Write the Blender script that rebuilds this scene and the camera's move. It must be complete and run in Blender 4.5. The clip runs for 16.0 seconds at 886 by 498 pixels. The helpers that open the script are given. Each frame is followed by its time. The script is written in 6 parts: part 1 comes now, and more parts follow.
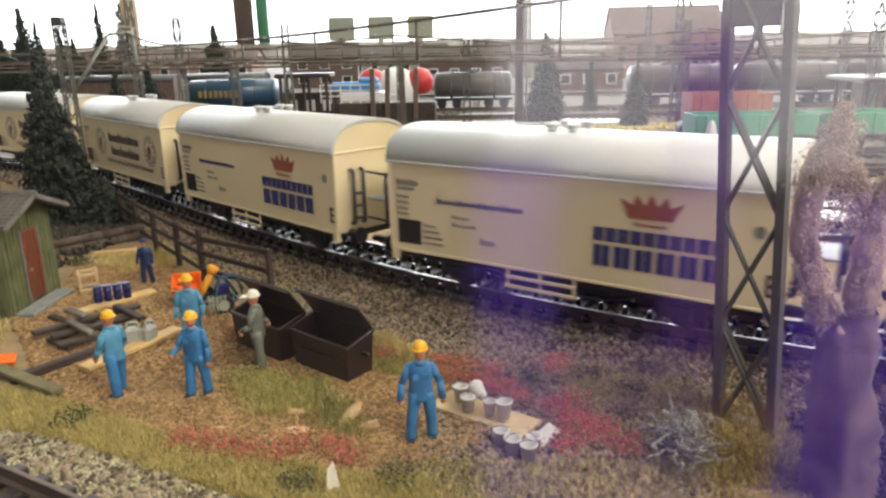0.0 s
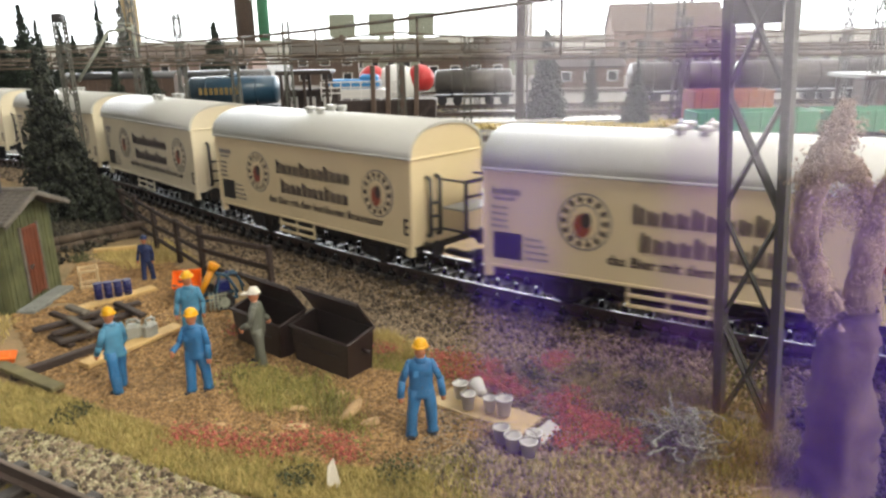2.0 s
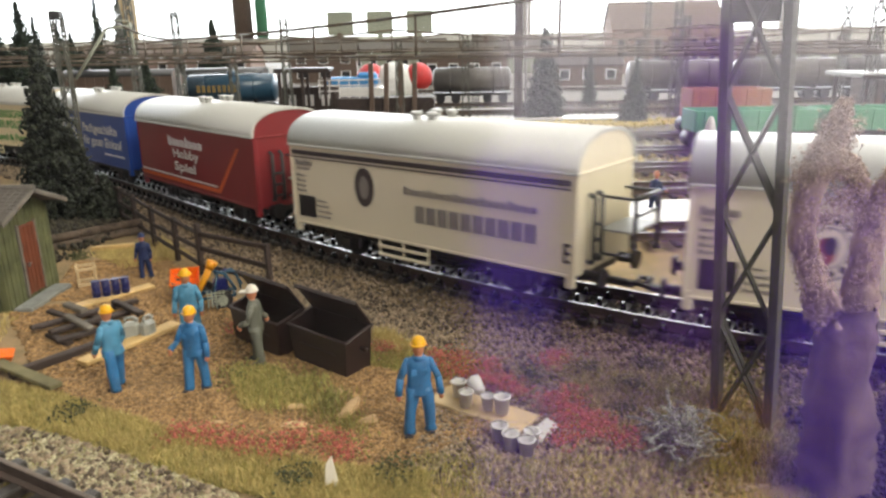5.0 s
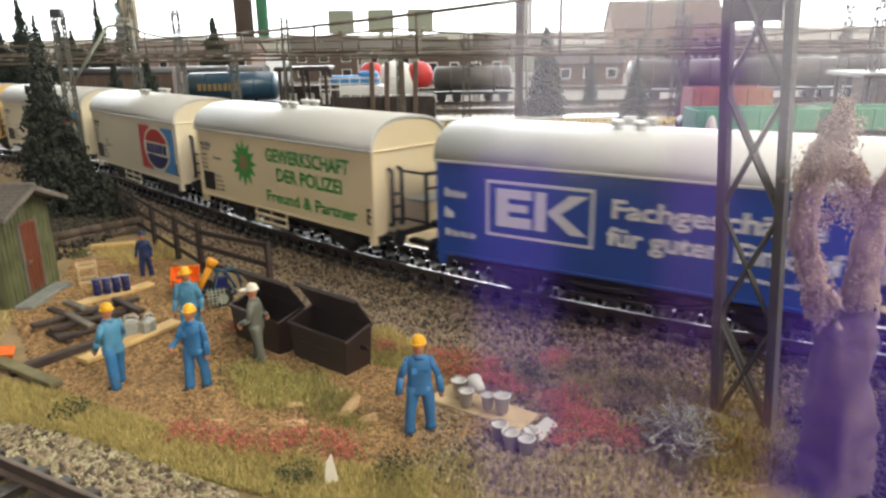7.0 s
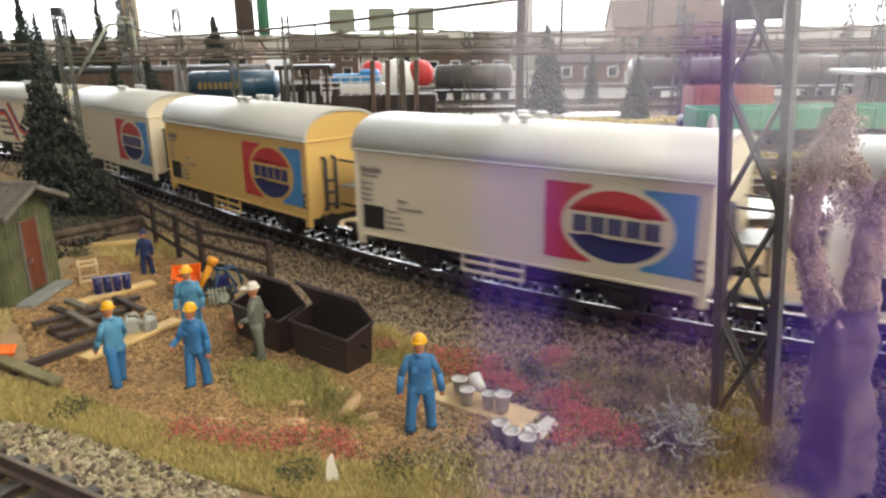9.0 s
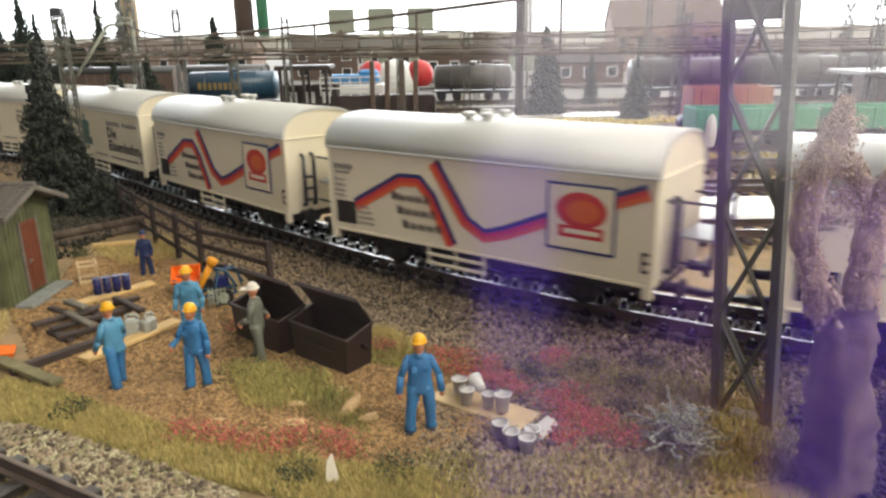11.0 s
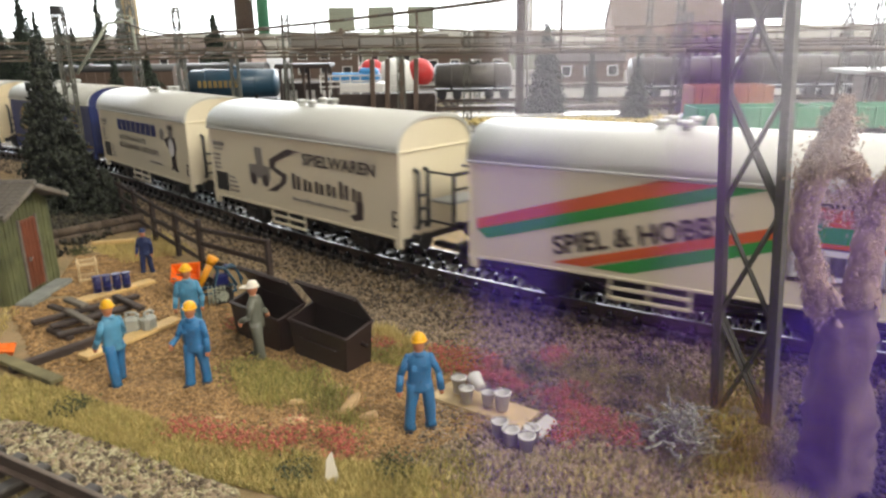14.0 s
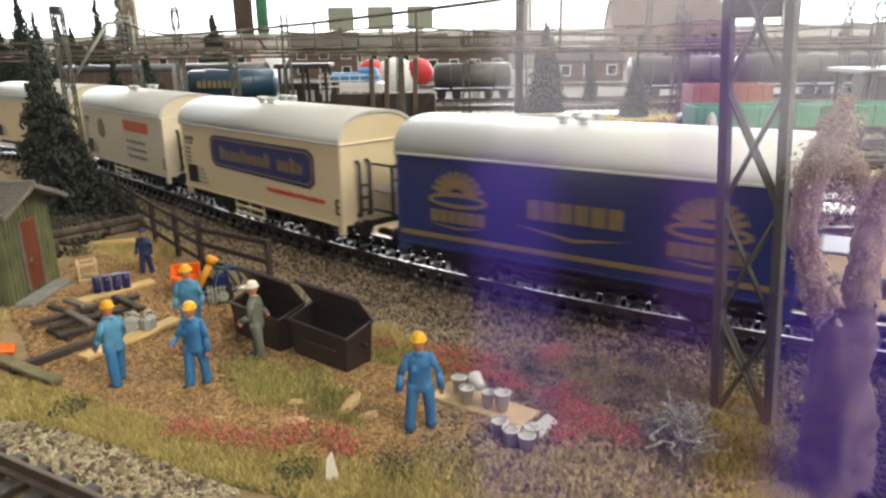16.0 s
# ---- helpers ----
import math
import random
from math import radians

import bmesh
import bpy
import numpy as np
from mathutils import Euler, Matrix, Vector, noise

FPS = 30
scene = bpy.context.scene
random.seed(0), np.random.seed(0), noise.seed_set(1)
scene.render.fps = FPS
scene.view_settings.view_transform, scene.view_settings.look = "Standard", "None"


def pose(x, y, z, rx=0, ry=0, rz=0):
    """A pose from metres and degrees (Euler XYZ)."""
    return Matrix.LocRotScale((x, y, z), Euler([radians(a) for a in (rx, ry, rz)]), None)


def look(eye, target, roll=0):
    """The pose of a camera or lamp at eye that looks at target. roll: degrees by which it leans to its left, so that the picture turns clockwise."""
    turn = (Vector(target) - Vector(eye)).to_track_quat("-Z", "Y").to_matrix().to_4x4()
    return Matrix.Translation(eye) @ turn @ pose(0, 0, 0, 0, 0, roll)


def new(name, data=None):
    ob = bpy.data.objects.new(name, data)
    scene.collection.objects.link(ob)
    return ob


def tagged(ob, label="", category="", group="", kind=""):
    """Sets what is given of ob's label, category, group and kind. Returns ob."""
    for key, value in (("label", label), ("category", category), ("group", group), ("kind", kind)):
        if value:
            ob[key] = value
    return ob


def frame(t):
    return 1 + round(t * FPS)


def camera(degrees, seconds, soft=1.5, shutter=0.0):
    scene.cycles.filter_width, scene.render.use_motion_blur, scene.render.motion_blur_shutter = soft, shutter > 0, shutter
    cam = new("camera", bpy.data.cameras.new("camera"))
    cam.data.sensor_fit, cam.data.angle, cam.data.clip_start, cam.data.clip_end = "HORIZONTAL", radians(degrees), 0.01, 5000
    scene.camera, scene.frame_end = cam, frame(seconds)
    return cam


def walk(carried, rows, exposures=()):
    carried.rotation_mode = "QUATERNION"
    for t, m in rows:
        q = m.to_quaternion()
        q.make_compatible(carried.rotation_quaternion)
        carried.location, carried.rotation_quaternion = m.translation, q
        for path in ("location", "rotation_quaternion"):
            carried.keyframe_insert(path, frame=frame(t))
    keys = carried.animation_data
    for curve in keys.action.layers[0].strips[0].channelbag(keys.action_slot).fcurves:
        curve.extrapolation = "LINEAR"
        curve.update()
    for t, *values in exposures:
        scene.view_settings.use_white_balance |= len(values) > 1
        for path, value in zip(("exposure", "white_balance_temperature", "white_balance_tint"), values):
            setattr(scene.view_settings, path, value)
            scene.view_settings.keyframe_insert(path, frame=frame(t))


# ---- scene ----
# A model railway at 1:87. Lengths below are in centimetres and turned into metres by U.
U = 0.01
EYE = (0.0, 0.0, 0.06578)
cam = camera(64.4, 16.0, soft=2.5, shutter=0.28)
TURNS = [
    (0.0, 74.256, 1.156, -0.260),
    (0.5, 74.245, 1.260, -0.310),
    (1.0, 74.136, 1.169, -0.153),
    (1.5, 74.072, 1.206, -0.219),
    (2.0, 74.030, 1.115, -0.210),
    (2.5, 74.063, 1.150, -0.310),
    (3.0, 74.024, 1.038, -0.301),
    (3.5, 74.036, 1.101, -0.374),
    (4.0, 73.983, 1.011, -0.345),
    (6.5, 73.803, 1.073, -0.336),
    (7.0, 73.778, 0.912, -0.270),
    (7.5, 73.733, 0.929, -0.257),
    (8.0, 73.681, 0.839, -0.197),
    (8.5, 73.667, 0.841, -0.228),
    (9.0, 73.665, 0.912, -0.206),
    (11.5, 73.687, 0.965, -0.254),
    (12.0, 73.637, 0.927, -0.202),
    (12.5, 73.585, 0.821, -0.186),
    (13.0, 73.567, 0.791, -0.117),
    (13.5, 73.536, 0.822, -0.155),
    (14.0, 73.572, 0.862, -0.223),
    (14.5, 73.615, 0.978, -0.288),
    (15.0, 73.614, 0.988, -0.284),
    (15.5, 73.567, 0.856, -0.226),
    (16.0, 73.544, 0.963, -0.277),
]
walk(cam, [(t, pose(*EYE, a, b, c)) for t, a, b, c in TURNS], exposures=[(0.0, 0.3), (16.0, 0.3)])

# ---- daylight and fill lamps ----
world = bpy.data.worlds.new("world")
scene.world = world
world.use_nodes = True
wn = world.node_tree.nodes
sky = wn.new("ShaderNodeTexSky")
sky.sky_type = "NISHITA"
sky.sun_disc = False
sky.sun_elevation, sky.sun_rotation = radians(50), radians(200)
wn["Background"].inputs["Strength"].default_value = 0.15
world.node_tree.links.new(sky.outputs[0], wn["Background"].inputs[0])


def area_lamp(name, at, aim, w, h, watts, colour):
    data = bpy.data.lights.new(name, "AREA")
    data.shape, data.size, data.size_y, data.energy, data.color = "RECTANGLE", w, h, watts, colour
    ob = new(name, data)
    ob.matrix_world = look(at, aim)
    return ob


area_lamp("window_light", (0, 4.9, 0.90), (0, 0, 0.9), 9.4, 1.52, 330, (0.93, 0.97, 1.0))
# unseen fill, no opening in that wall; it also hazes the pane
area_lamp("fill_light_south", (1.85, -3.15, 0.25), (1.85, 0, 0.25), 3.2, 1.5, 40, (1.0, 0.92, 1.0))
# two unseen fill lamps, added to brighten the wagon sides and the yard
area_lamp("fill_light_front", (1.3, -0.75, 1.5), (0.5, 0.3, 0), 1.6, 0.5, 40, (0.985, 0.93, 0.79))
area_lamp("fill_light_back", (0.8, 1.6, 1.6), (0.5, 1.2, 0), 2.4, 0.6, 23, (1.0, 0.96, 0.9))


# ---- materials ----
def material(name, colour, rough=0.6, metal=0.0, vary=0.25, scale=300.0, fine=2500.0, bump=0.15, second=None, spec=0.5, island=0.0, coat=0.0):
    m = bpy.data.materials.new(name)
    m.use_nodes = True
    nt = m.node_tree
    n, l = nt.nodes, nt.links
    bsdf = n["Principled BSDF"]
    bsdf.inputs["Roughness"].default_value = rough
    bsdf.inputs["Metallic"].default_value = metal
    bsdf.inputs["Specular IOR Level"].default_value = spec
    bsdf.inputs["Coat Weight"].default_value = coat
    tc = n.new("ShaderNodeTexCoord")
    big = n.new("ShaderNodeTexNoise")
    big.inputs["Scale"].default_value, big.inputs["Detail"].default_value = scale, 5
    small = n.new("ShaderNodeTexNoise")
    small.inputs["Scale"].default_value, small.inputs["Detail"].default_value = fine, 3
    for t in (big, small):
        l.new(tc.outputs["Object"], t.inputs["Vector"])
    ramp = n.new("ShaderNodeValToRGB")
    c2 = second or tuple(c * (1 - vary) for c in colour)
    c1 = tuple(min(1, c * (1 + vary * 0.5)) for c in colour) if not second else colour
    ramp.color_ramp.elements[0].position, ramp.color_ramp.elements[1].position = 0.35, 0.65
    ramp.color_ramp.elements[0].color, ramp.color_ramp.elements[1].color = (*c2, 1), (*c1, 1)
    mix = n.new("ShaderNodeMath")
    mix.operation = "MULTIPLY_ADD"
    mix.inputs[1].default_value = 0.35
    l.new(small.outputs["Fac"], mix.inputs[0])
    sub = n.new("ShaderNodeMath")
    sub.operation = "MULTIPLY"
    sub.inputs[1].default_value = 0.65
    l.new(big.outputs["Fac"], sub.inputs[0])
    l.new(sub.outputs[0], mix.inputs[2])
    last = mix.outputs[0]
    if island:
        geo = n.new("ShaderNodeNewGeometry")
        mm = n.new("ShaderNodeMath")
        mm.operation = "MULTIPLY_ADD"
        mm.inputs[1].default_value = island
        off = n.new("ShaderNodeMath")
        off.operation = "SUBTRACT"
        off.inputs[1].default_value = island / 2
        l.new(last, off.inputs[0])
        l.new(geo.outputs["Random Per Island"], mm.inputs[0])
        l.new(off.outputs[0], mm.inputs[2])
        last = mm.outputs[0]
    l.new(last, ramp.inputs[0])
    l.new(ramp.outputs[0], bsdf.inputs["Base Color"])
    if bump:
        b = n.new("ShaderNodeBump")
        b.inputs["Strength"].default_value, b.inputs["Distance"].default_value = bump, 0.0004
        l.new(mix.outputs[0], b.inputs["Height"])
        l.new(b.outputs[0], bsdf.inputs["Normal"])
    return m


def glow(name, colour, strength):
    m = bpy.data.materials.new(name)
    m.use_nodes = True
    b = m.node_tree.nodes["Principled BSDF"]
    b.inputs["Base Color"].default_value = (*colour, 1)
    b.inputs["Emission Color"].default_value = (*colour, 1)
    b.inputs["Emission Strength"].default_value = strength
    return m


M_CREAM = material("cream_plastic", (0.74, 0.62, 0.38), 0.42, vary=0.06, scale=60, bump=0.03)
M_WHITE = material("white_plastic", (0.74, 0.67, 0.49), 0.42, vary=0.05, scale=60, bump=0.03)
M_YELLOW = material("yellow_plastic", (0.70, 0.46, 0.14), 0.42, vary=0.06, scale=60, bump=0.03)
M_BLUE = material("blue_plastic", (0.015, 0.07, 0.32), 0.38, vary=0.08, scale=60, bump=0.03)
M_NAVY = material("dark_blue_plastic", (0.012, 0.025, 0.13), 0.4, vary=0.08, scale=60, bump=0.03)
M_RED = material("dark_red_plastic", (0.22, 0.02, 0.025), 0.4, vary=0.08, scale=60, bump=0.03)
M_ROOF = material("pale_grey_roof", (0.50, 0.505, 0.46), 0.48, vary=0.07, scale=80, bump=0.04)
M_BLACK = material("black_underframe", (0.012, 0.011, 0.012), 0.5, vary=0.3)
M_IRON = material("dark_grey_iron", (0.05, 0.05, 0.05), 0.45, vary=0.2)
M_INKBLUE = material("blue_print", (0.012, 0.02, 0.13), 0.5, vary=0.05, bump=0)
M_INKDARK = material("dark_print", (0.05, 0.035, 0.035), 0.5, vary=0.05, bump=0)
M_INKGREY = material("grey_print", (0.22, 0.20, 0.18), 0.5, vary=0.05, bump=0)
M_INKRED = material("red_print", (0.55, 0.03, 0.03), 0.5, vary=0.05, bump=0)
M_INKORANGE = material("orange_print", (0.65, 0.12, 0.03), 0.5, vary=0.05, bump=0)
M_INKGREEN = material("green_print", (0.03, 0.28, 0.05), 0.5, vary=0.05, bump=0)
M_INKTEAL = material("teal_print", (0.02, 0.13, 0.11), 0.5, vary=0.1, bump=0)
M_INKSKY = material("sky_blue_print", (0.05, 0.25, 0.55), 0.5, vary=0.05, bump=0)
M_INKGOLD = material("gold_print", (0.24, 0.17, 0.06), 0.5, vary=0.1, bump=0)
M_INKWHITE = material("white_print", (0.75, 0.75, 0.72), 0.5, vary=0.05, bump=0)
M_INKCROWN = material("brown_red_print", (0.30, 0.07, 0.04), 0.5, vary=0.1, bump=0)
M_RAILSIDE = material("brown_rail_side", (0.075, 0.05, 0.038), 0.6, vary=0.3)
M_RUST = material("dull_brown_rail_top", (0.16, 0.12, 0.09), 0.5, metal=0.4, vary=0.3)
M_RAIL = material("steel_rail", (0.35, 0.34, 0.33), 0.28, metal=0.9, vary=0.3)
M_SLEEPER = material("black_brown_sleeper", (0.04, 0.033, 0.028), 0.32, vary=0.3, island=0.3)
M_GROUND = material("brown_earth", (0.34, 0.23, 0.12), 0.95, scale=90, fine=1200, bump=0.8, second=(0.17, 0.13, 0.06))
M_CHIP = material("wood_chip", (0.42, 0.255, 0.105), 0.9, scale=500, second=(0.17, 0.098, 0.04), island=0.55, bump=0.3)
M_STONE = material("ballast_stone", (0.33, 0.25, 0.165), 0.9, scale=500, second=(0.085, 0.062, 0.04), island=0.7, bump=0.3)
M_PALESTONE = material("pale_gravel", (0.50, 0.45, 0.29), 0.9, scale=120, second=(0.21, 0.18, 0.10), island=0.8, bump=0.3)
M_GRASS = material("dry_green_grass", (0.42, 0.38, 0.11), 0.9, scale=100, second=(0.17, 0.175, 0.05), island=0.6, bump=0)
M_STRAW = material("straw_grass", (0.66, 0.53, 0.20), 0.9, scale=100, second=(0.40, 0.31, 0.11), island=0.6, bump=0)
M_FLOWER = material("red_flock", (0.66, 0.19, 0.14), 0.9, scale=300, second=(0.36, 0.10, 0.075), island=0.5, bump=0)
M_DARKBITS = material("dark_brown_bits", (0.06, 0.05, 0.03), 0.95, scale=300, second=(0.02, 0.018, 0.012), island=0.6, bump=0)
M_MOSS = material("dark_green_flock", (0.13, 0.13, 0.05), 0.95, scale=300, second=(0.05, 0.06, 0.025), island=0.6, bump=0)
M_FIR = material("dark_fir_needles", (0.036, 0.042, 0.026), 0.85, scale=200, second=(0.010, 0.013, 0.008), island=0.6, bump=0)
M_FIRFAR = material("green_fir_needles", (0.028, 0.045, 0.024), 0.85, scale=200, second=(0.012, 0.018, 0.011), island=0.6, bump=0)
M_BARK = material("brown_bark", (0.09, 0.055, 0.035), 0.9, scale=400, bump=0.6)
M_LOG = material("weathered_log", (0.13, 0.095, 0.065), 0.9, scale=250, bump=0.5, second=(0.05, 0.034, 0.024))
M_PLANK = material("fresh_pine_plank", (0.62, 0.42, 0.17), 0.6, scale=250, vary=0.25, bump=0.2)
M_PALE = material("pale_wood", (0.62, 0.47, 0.26), 0.65, scale=250, vary=0.2, bump=0.2)
M_DARKWOOD = material("dark_stained_wood", (0.045, 0.03, 0.024), 0.7, scale=250, vary=0.4, bump=0.3)
M_GREYWOOD = material("grey_weathered_wood", (0.16, 0.14, 0.11), 0.8, scale=250, vary=0.4, bump=0.3)
M_HUT = material("green_boards", (0.145, 0.15, 0.062), 0.8, scale=180, second=(0.06, 0.07, 0.03), bump=0.4)
M_OLIVEWOOD = material("olive_weathered_wood", (0.17, 0.15, 0.07), 0.8, scale=250, vary=0.4, bump=0.3)
M_TILE = material("grey_roof_tile", (0.105, 0.092, 0.075), 0.8, scale=300, vary=0.4, bump=0.3)
M_DOOR = material("red_brown_door", (0.17, 0.048, 0.02), 0.6, scale=250, vary=0.3)
M_CONCRETE = material("grey_concrete", (0.20, 0.21, 0.19), 0.85, scale=300, vary=0.3, bump=0.3)
M_SKIN = material("painted_skin", (0.48, 0.19, 0.09), 0.55, vary=0.1)
M_WORKBLUE = material("blue_overall_paint", (0.028, 0.165, 0.36), 0.55, vary=0.3, scale=400)
M_LIGHTBLUE = material("light_blue_overall_paint", (0.075, 0.255, 0.39), 0.55, vary=0.3, scale=400)
M_DARKBLUE = material("dark_blue_paint", (0.015, 0.03, 0.10), 0.5, vary=0.2, scale=400)
M_GREYCLOTH = material("grey_green_paint", (0.13, 0.135, 0.10), 0.55, vary=0.15, scale=400)
M_HELMET = material("yellow_helmet_paint", (0.80, 0.42, 0.01), 0.35, vary=0.05)
M_CAP = material("white_cap_paint", (0.75, 0.70, 0.58), 0.5, vary=0.05)
M_BOOT = material("dark_boot_paint", (0.015, 0.017, 0.024), 0.5, vary=0.1)
M_BIN = material("dark_brown_plastic", (0.022, 0.011, 0.010), 0.42, vary=0.2, scale=200)
M_BUCKET = material("milky_grey_plastic", (0.60, 0.59, 0.56), 0.35, vary=0.08)
M_DRUM = material("dark_blue_drum", (0.01, 0.015, 0.11), 0.35, vary=0.1)
M_ORANGE = material("orange_plastic", (0.85, 0.16, 0.01), 0.4, vary=0.08)
M_AMBER = material("yellow_orange_plastic", (0.78, 0.32, 0.01), 0.4, vary=0.08)
M_MAST = material("grey_green_mast_paint", (0.085, 0.085, 0.065), 0.5, vary=0.3, scale=150)
M_WIRE = material("brown_wire", (0.14, 0.11, 0.08), 0.45, metal=0.4, vary=0.2)
M_LICHEN = material("grey_green_lichen", (0.17, 0.18, 0.13), 0.9, vary=0.5)
M_TWIG = material("grey_lichen", (0.34, 0.36, 0.28), 0.9, vary=0.4)
M_DRY = material("dry_brown_plant", (0.56, 0.43, 0.32), 0.9, scale=300, second=(0.30, 0.22, 0.16), island=0.4, bump=0.3)
M_TANKBLUE = material("blue_tank_paint", (0.018, 0.062, 0.105), 0.3, vary=0.1)
M_TANKGREY = material("grey_tank_paint", (0.105, 0.095, 0.085), 0.4, vary=0.2)
M_PLATE = material("pale_grey_plate", (0.36, 0.38, 0.36), 0.45, vary=0.1)
M_STUD = material("glossy_black_fastening", (0.015, 0.014, 0.014), 0.2, vary=0.3)
M_BED = material("pale_bed_stone", (0.30, 0.27, 0.22), 0.3, scale=500, second=(0.11, 0.095, 0.075), island=0.7, bump=0.3)
M_DULLORANGE = material("dull_orange_wagon_paint", (0.36, 0.14, 0.06), 0.6, vary=0.25)
# brown of the far house walls, paled with haze in the colour
M_HAZEBROWN = material("haze_pale_brown", (0.33, 0.24, 0.20), 0.9, vary=0.25, scale=60)
M_BROWNCAR = material("brown_wagon_paint", (0.125, 0.085, 0.062), 0.6, vary=0.2)
M_GREENCAR = material("green_wagon_paint", (0.09, 0.31, 0.17), 0.5, vary=0.15)
M_WALL = material("pale_wall_paint", (0.62, 0.60, 0.54), 0.9, vary=0.06, scale=4, fine=60, bump=0.02)
M_BARKDRY = material("dry_dead_bark", (0.17, 0.12, 0.10), 0.95, scale=200, second=(0.06, 0.042, 0.036), bump=0.8)
M_LIMB = material("tan_fibrous_limb", (0.40, 0.30, 0.225), 0.95, scale=200, second=(0.18, 0.13, 0.10), bump=0.8)
M_CANISTER = material("dull_grey_plastic", (0.36, 0.37, 0.32), 0.4, vary=0.12)
M_DARKWALL = material("dark_grey_unseen_wall", (0.05, 0.05, 0.055), 0.9, vary=0.2, scale=8, fine=100)
M_FLOOR = material("grey_floor", (0.22, 0.20, 0.18), 0.6, vary=0.2, scale=5, fine=80)
M_CEIL = material("white_ceiling_paint", (0.75, 0.74, 0.70), 0.9, vary=0.04, scale=4, fine=60, bump=0.02)
M_SLAB = material("white_platform_slab", (0.78, 0.77, 0.74), 0.35, vary=0.06)
M_YARD = material("grey_brown_yard", (0.17, 0.15, 0.12), 0.9, scale=40, fine=900, bump=0.5, second=(0.08, 0.07, 0.055))


# ---- shape helpers ----
class Shape:
    """Gathers faces in centimetres; each face keeps a material slot and a smooth flag."""

    def __init__(self):
        self.v, self.f, self.m, self.s = [], [], [], []

    def add(self, verts, faces, slot=0, smooth=False, rot=None, at=(0, 0, 0)):
        k = len(self.v)
        at = Vector(at)
        for p in verts:
            q = Vector(p)
            if rot is not None:
                q = rot @ q
            self.v.append(tuple(q + at))
        for f in faces:
            self.f.append([i + k for i in f])
            self.m.append(slot)
            self.s.append(smooth)
        return self

    def box(self, at, size, rot=None, c=None, slot=0):
        """A box with chamfered edges."""
        hx, hy, hz = (s / 2 for s in size)
        c = min(hx, hy, hz) * 0.3 if c is None else c
        vs, idx = [], {}
        for sx in (-1, 1):
            for sy in (-1, 1):
                for sz in (-1, 1):
                    for ax in range(3):
                        p = [sx * (hx - c), sy * (hy - c), sz * (hz - c)]
                        p[ax] = (sx * hx, sy * hy, sz * hz)[ax]
                        idx[(sx, sy, sz, ax)] = len(vs)
                        vs.append(p)
        fs = []
        for ax in range(3):
            o1, o2 = [a for a in range(3) if a != ax]
            for s in (-1, 1):
                ring = []
                for a, b in ((-1, -1), (1, -1), (1, 1), (-1, 1)):
                    k = [0, 0, 0]
                    k[ax], k[o1], k[o2] = s, a, b
                    ring.append(idx[(*k, ax)])
                fs.append(ring if (s > 0) == (ax != 1) else ring[::-1])
            for a in (-1, 1):
                for b in (-1, 1):
                    e = []
                    for s, w in ((-1, o1), (1, o1), (1, o2), (-1, o2)):
                        k = [0, 0, 0]
                        k[ax], k[o1], k[o2] = s, a, b
                        e.append(idx[(*k, w)])
                    fs.append(e)
        for sx in (-1, 1):
            for sy in (-1, 1):
                for sz in (-1, 1):
                    fs.append([idx[(sx, sy, sz, a)] for a in range(3)])
        return self.add(vs, fs, slot, False, rot, at)

    def cyl(self, p0, p1, r0, r1=None, seg=10, slot=0, caps=True, smooth=True):
        r1 = r0 if r1 is None else r1
        p0, p1 = Vector(p0), Vector(p1)
        q = (p1 - p0).to_track_quat("Z", "Y").to_matrix()
        vs = []
        for p, r in ((p0, r0), (p1, r1)):
            for i in range(seg):
                a = 2 * math.pi * i / seg
                vs.append(q @ Vector((math.cos(a) * r, math.sin(a) * r, 0)) + p)
        fs = [[i, (i + 1) % seg, seg + (i + 1) % seg, seg + i] for i in range(seg)]
        self.add(vs, fs, slot, smooth)
        if caps:
            k = len(self.v) - 2 * seg
            self.f += [list(range(k + seg - 1, k - 1, -1)), list(range(k + seg, k + 2 * seg))]
            self.m += [slot, slot]
            self.s += [False, False]
        return self

    def tube(self, pts, r, seg=6, slot=0):
        for a, b in zip(pts[:-1], pts[1:]):
            self.cyl(a, b, r, r, seg, slot)
        return self

    def ball(self, at, radii, slot=0, seg=12, rings=8, rot=None, low=-1.0):
        vs, fs = [], []
        for j in range(rings + 1):
            ph = math.asin(max(-1, low)) + (math.pi / 2 - math.asin(max(-1, low))) * j / rings
            for i in range(seg):
                a = 2 * math.pi * i / seg
                vs.append((radii[0] * math.cos(ph) * math.cos(a), radii[1] * math.cos(ph) * math.sin(a), radii[2] * math.sin(ph)))
        for j in range(rings):
            for i in range(seg):
                fs.append([j * seg + i, j * seg + (i + 1) % seg, (j + 1) * seg + (i + 1) % seg, (j + 1) * seg + i])
        return self.add(vs, fs, slot, True, rot, at)

    def prism(self, outline, x0, x1, slot=0, smooth=False):
        """An outline in (y, z), drawn out along x."""
        n = len(outline)
        vs = [(x0, y, z) for y, z in outline] + [(x1, y, z) for y, z in outline]
        fs = [[i, (i + 1) % n, n + (i + 1) % n, n + i] for i in range(n)]
        self.add(vs, fs, slot, smooth)
        k = len(self.v) - 2 * n
        self.f += [list(range(k + n - 1, k - 1, -1)), list(range(k + n, k + 2 * n))]
        self.m += [slot, slot]
        self.s += [False, False]
        return self

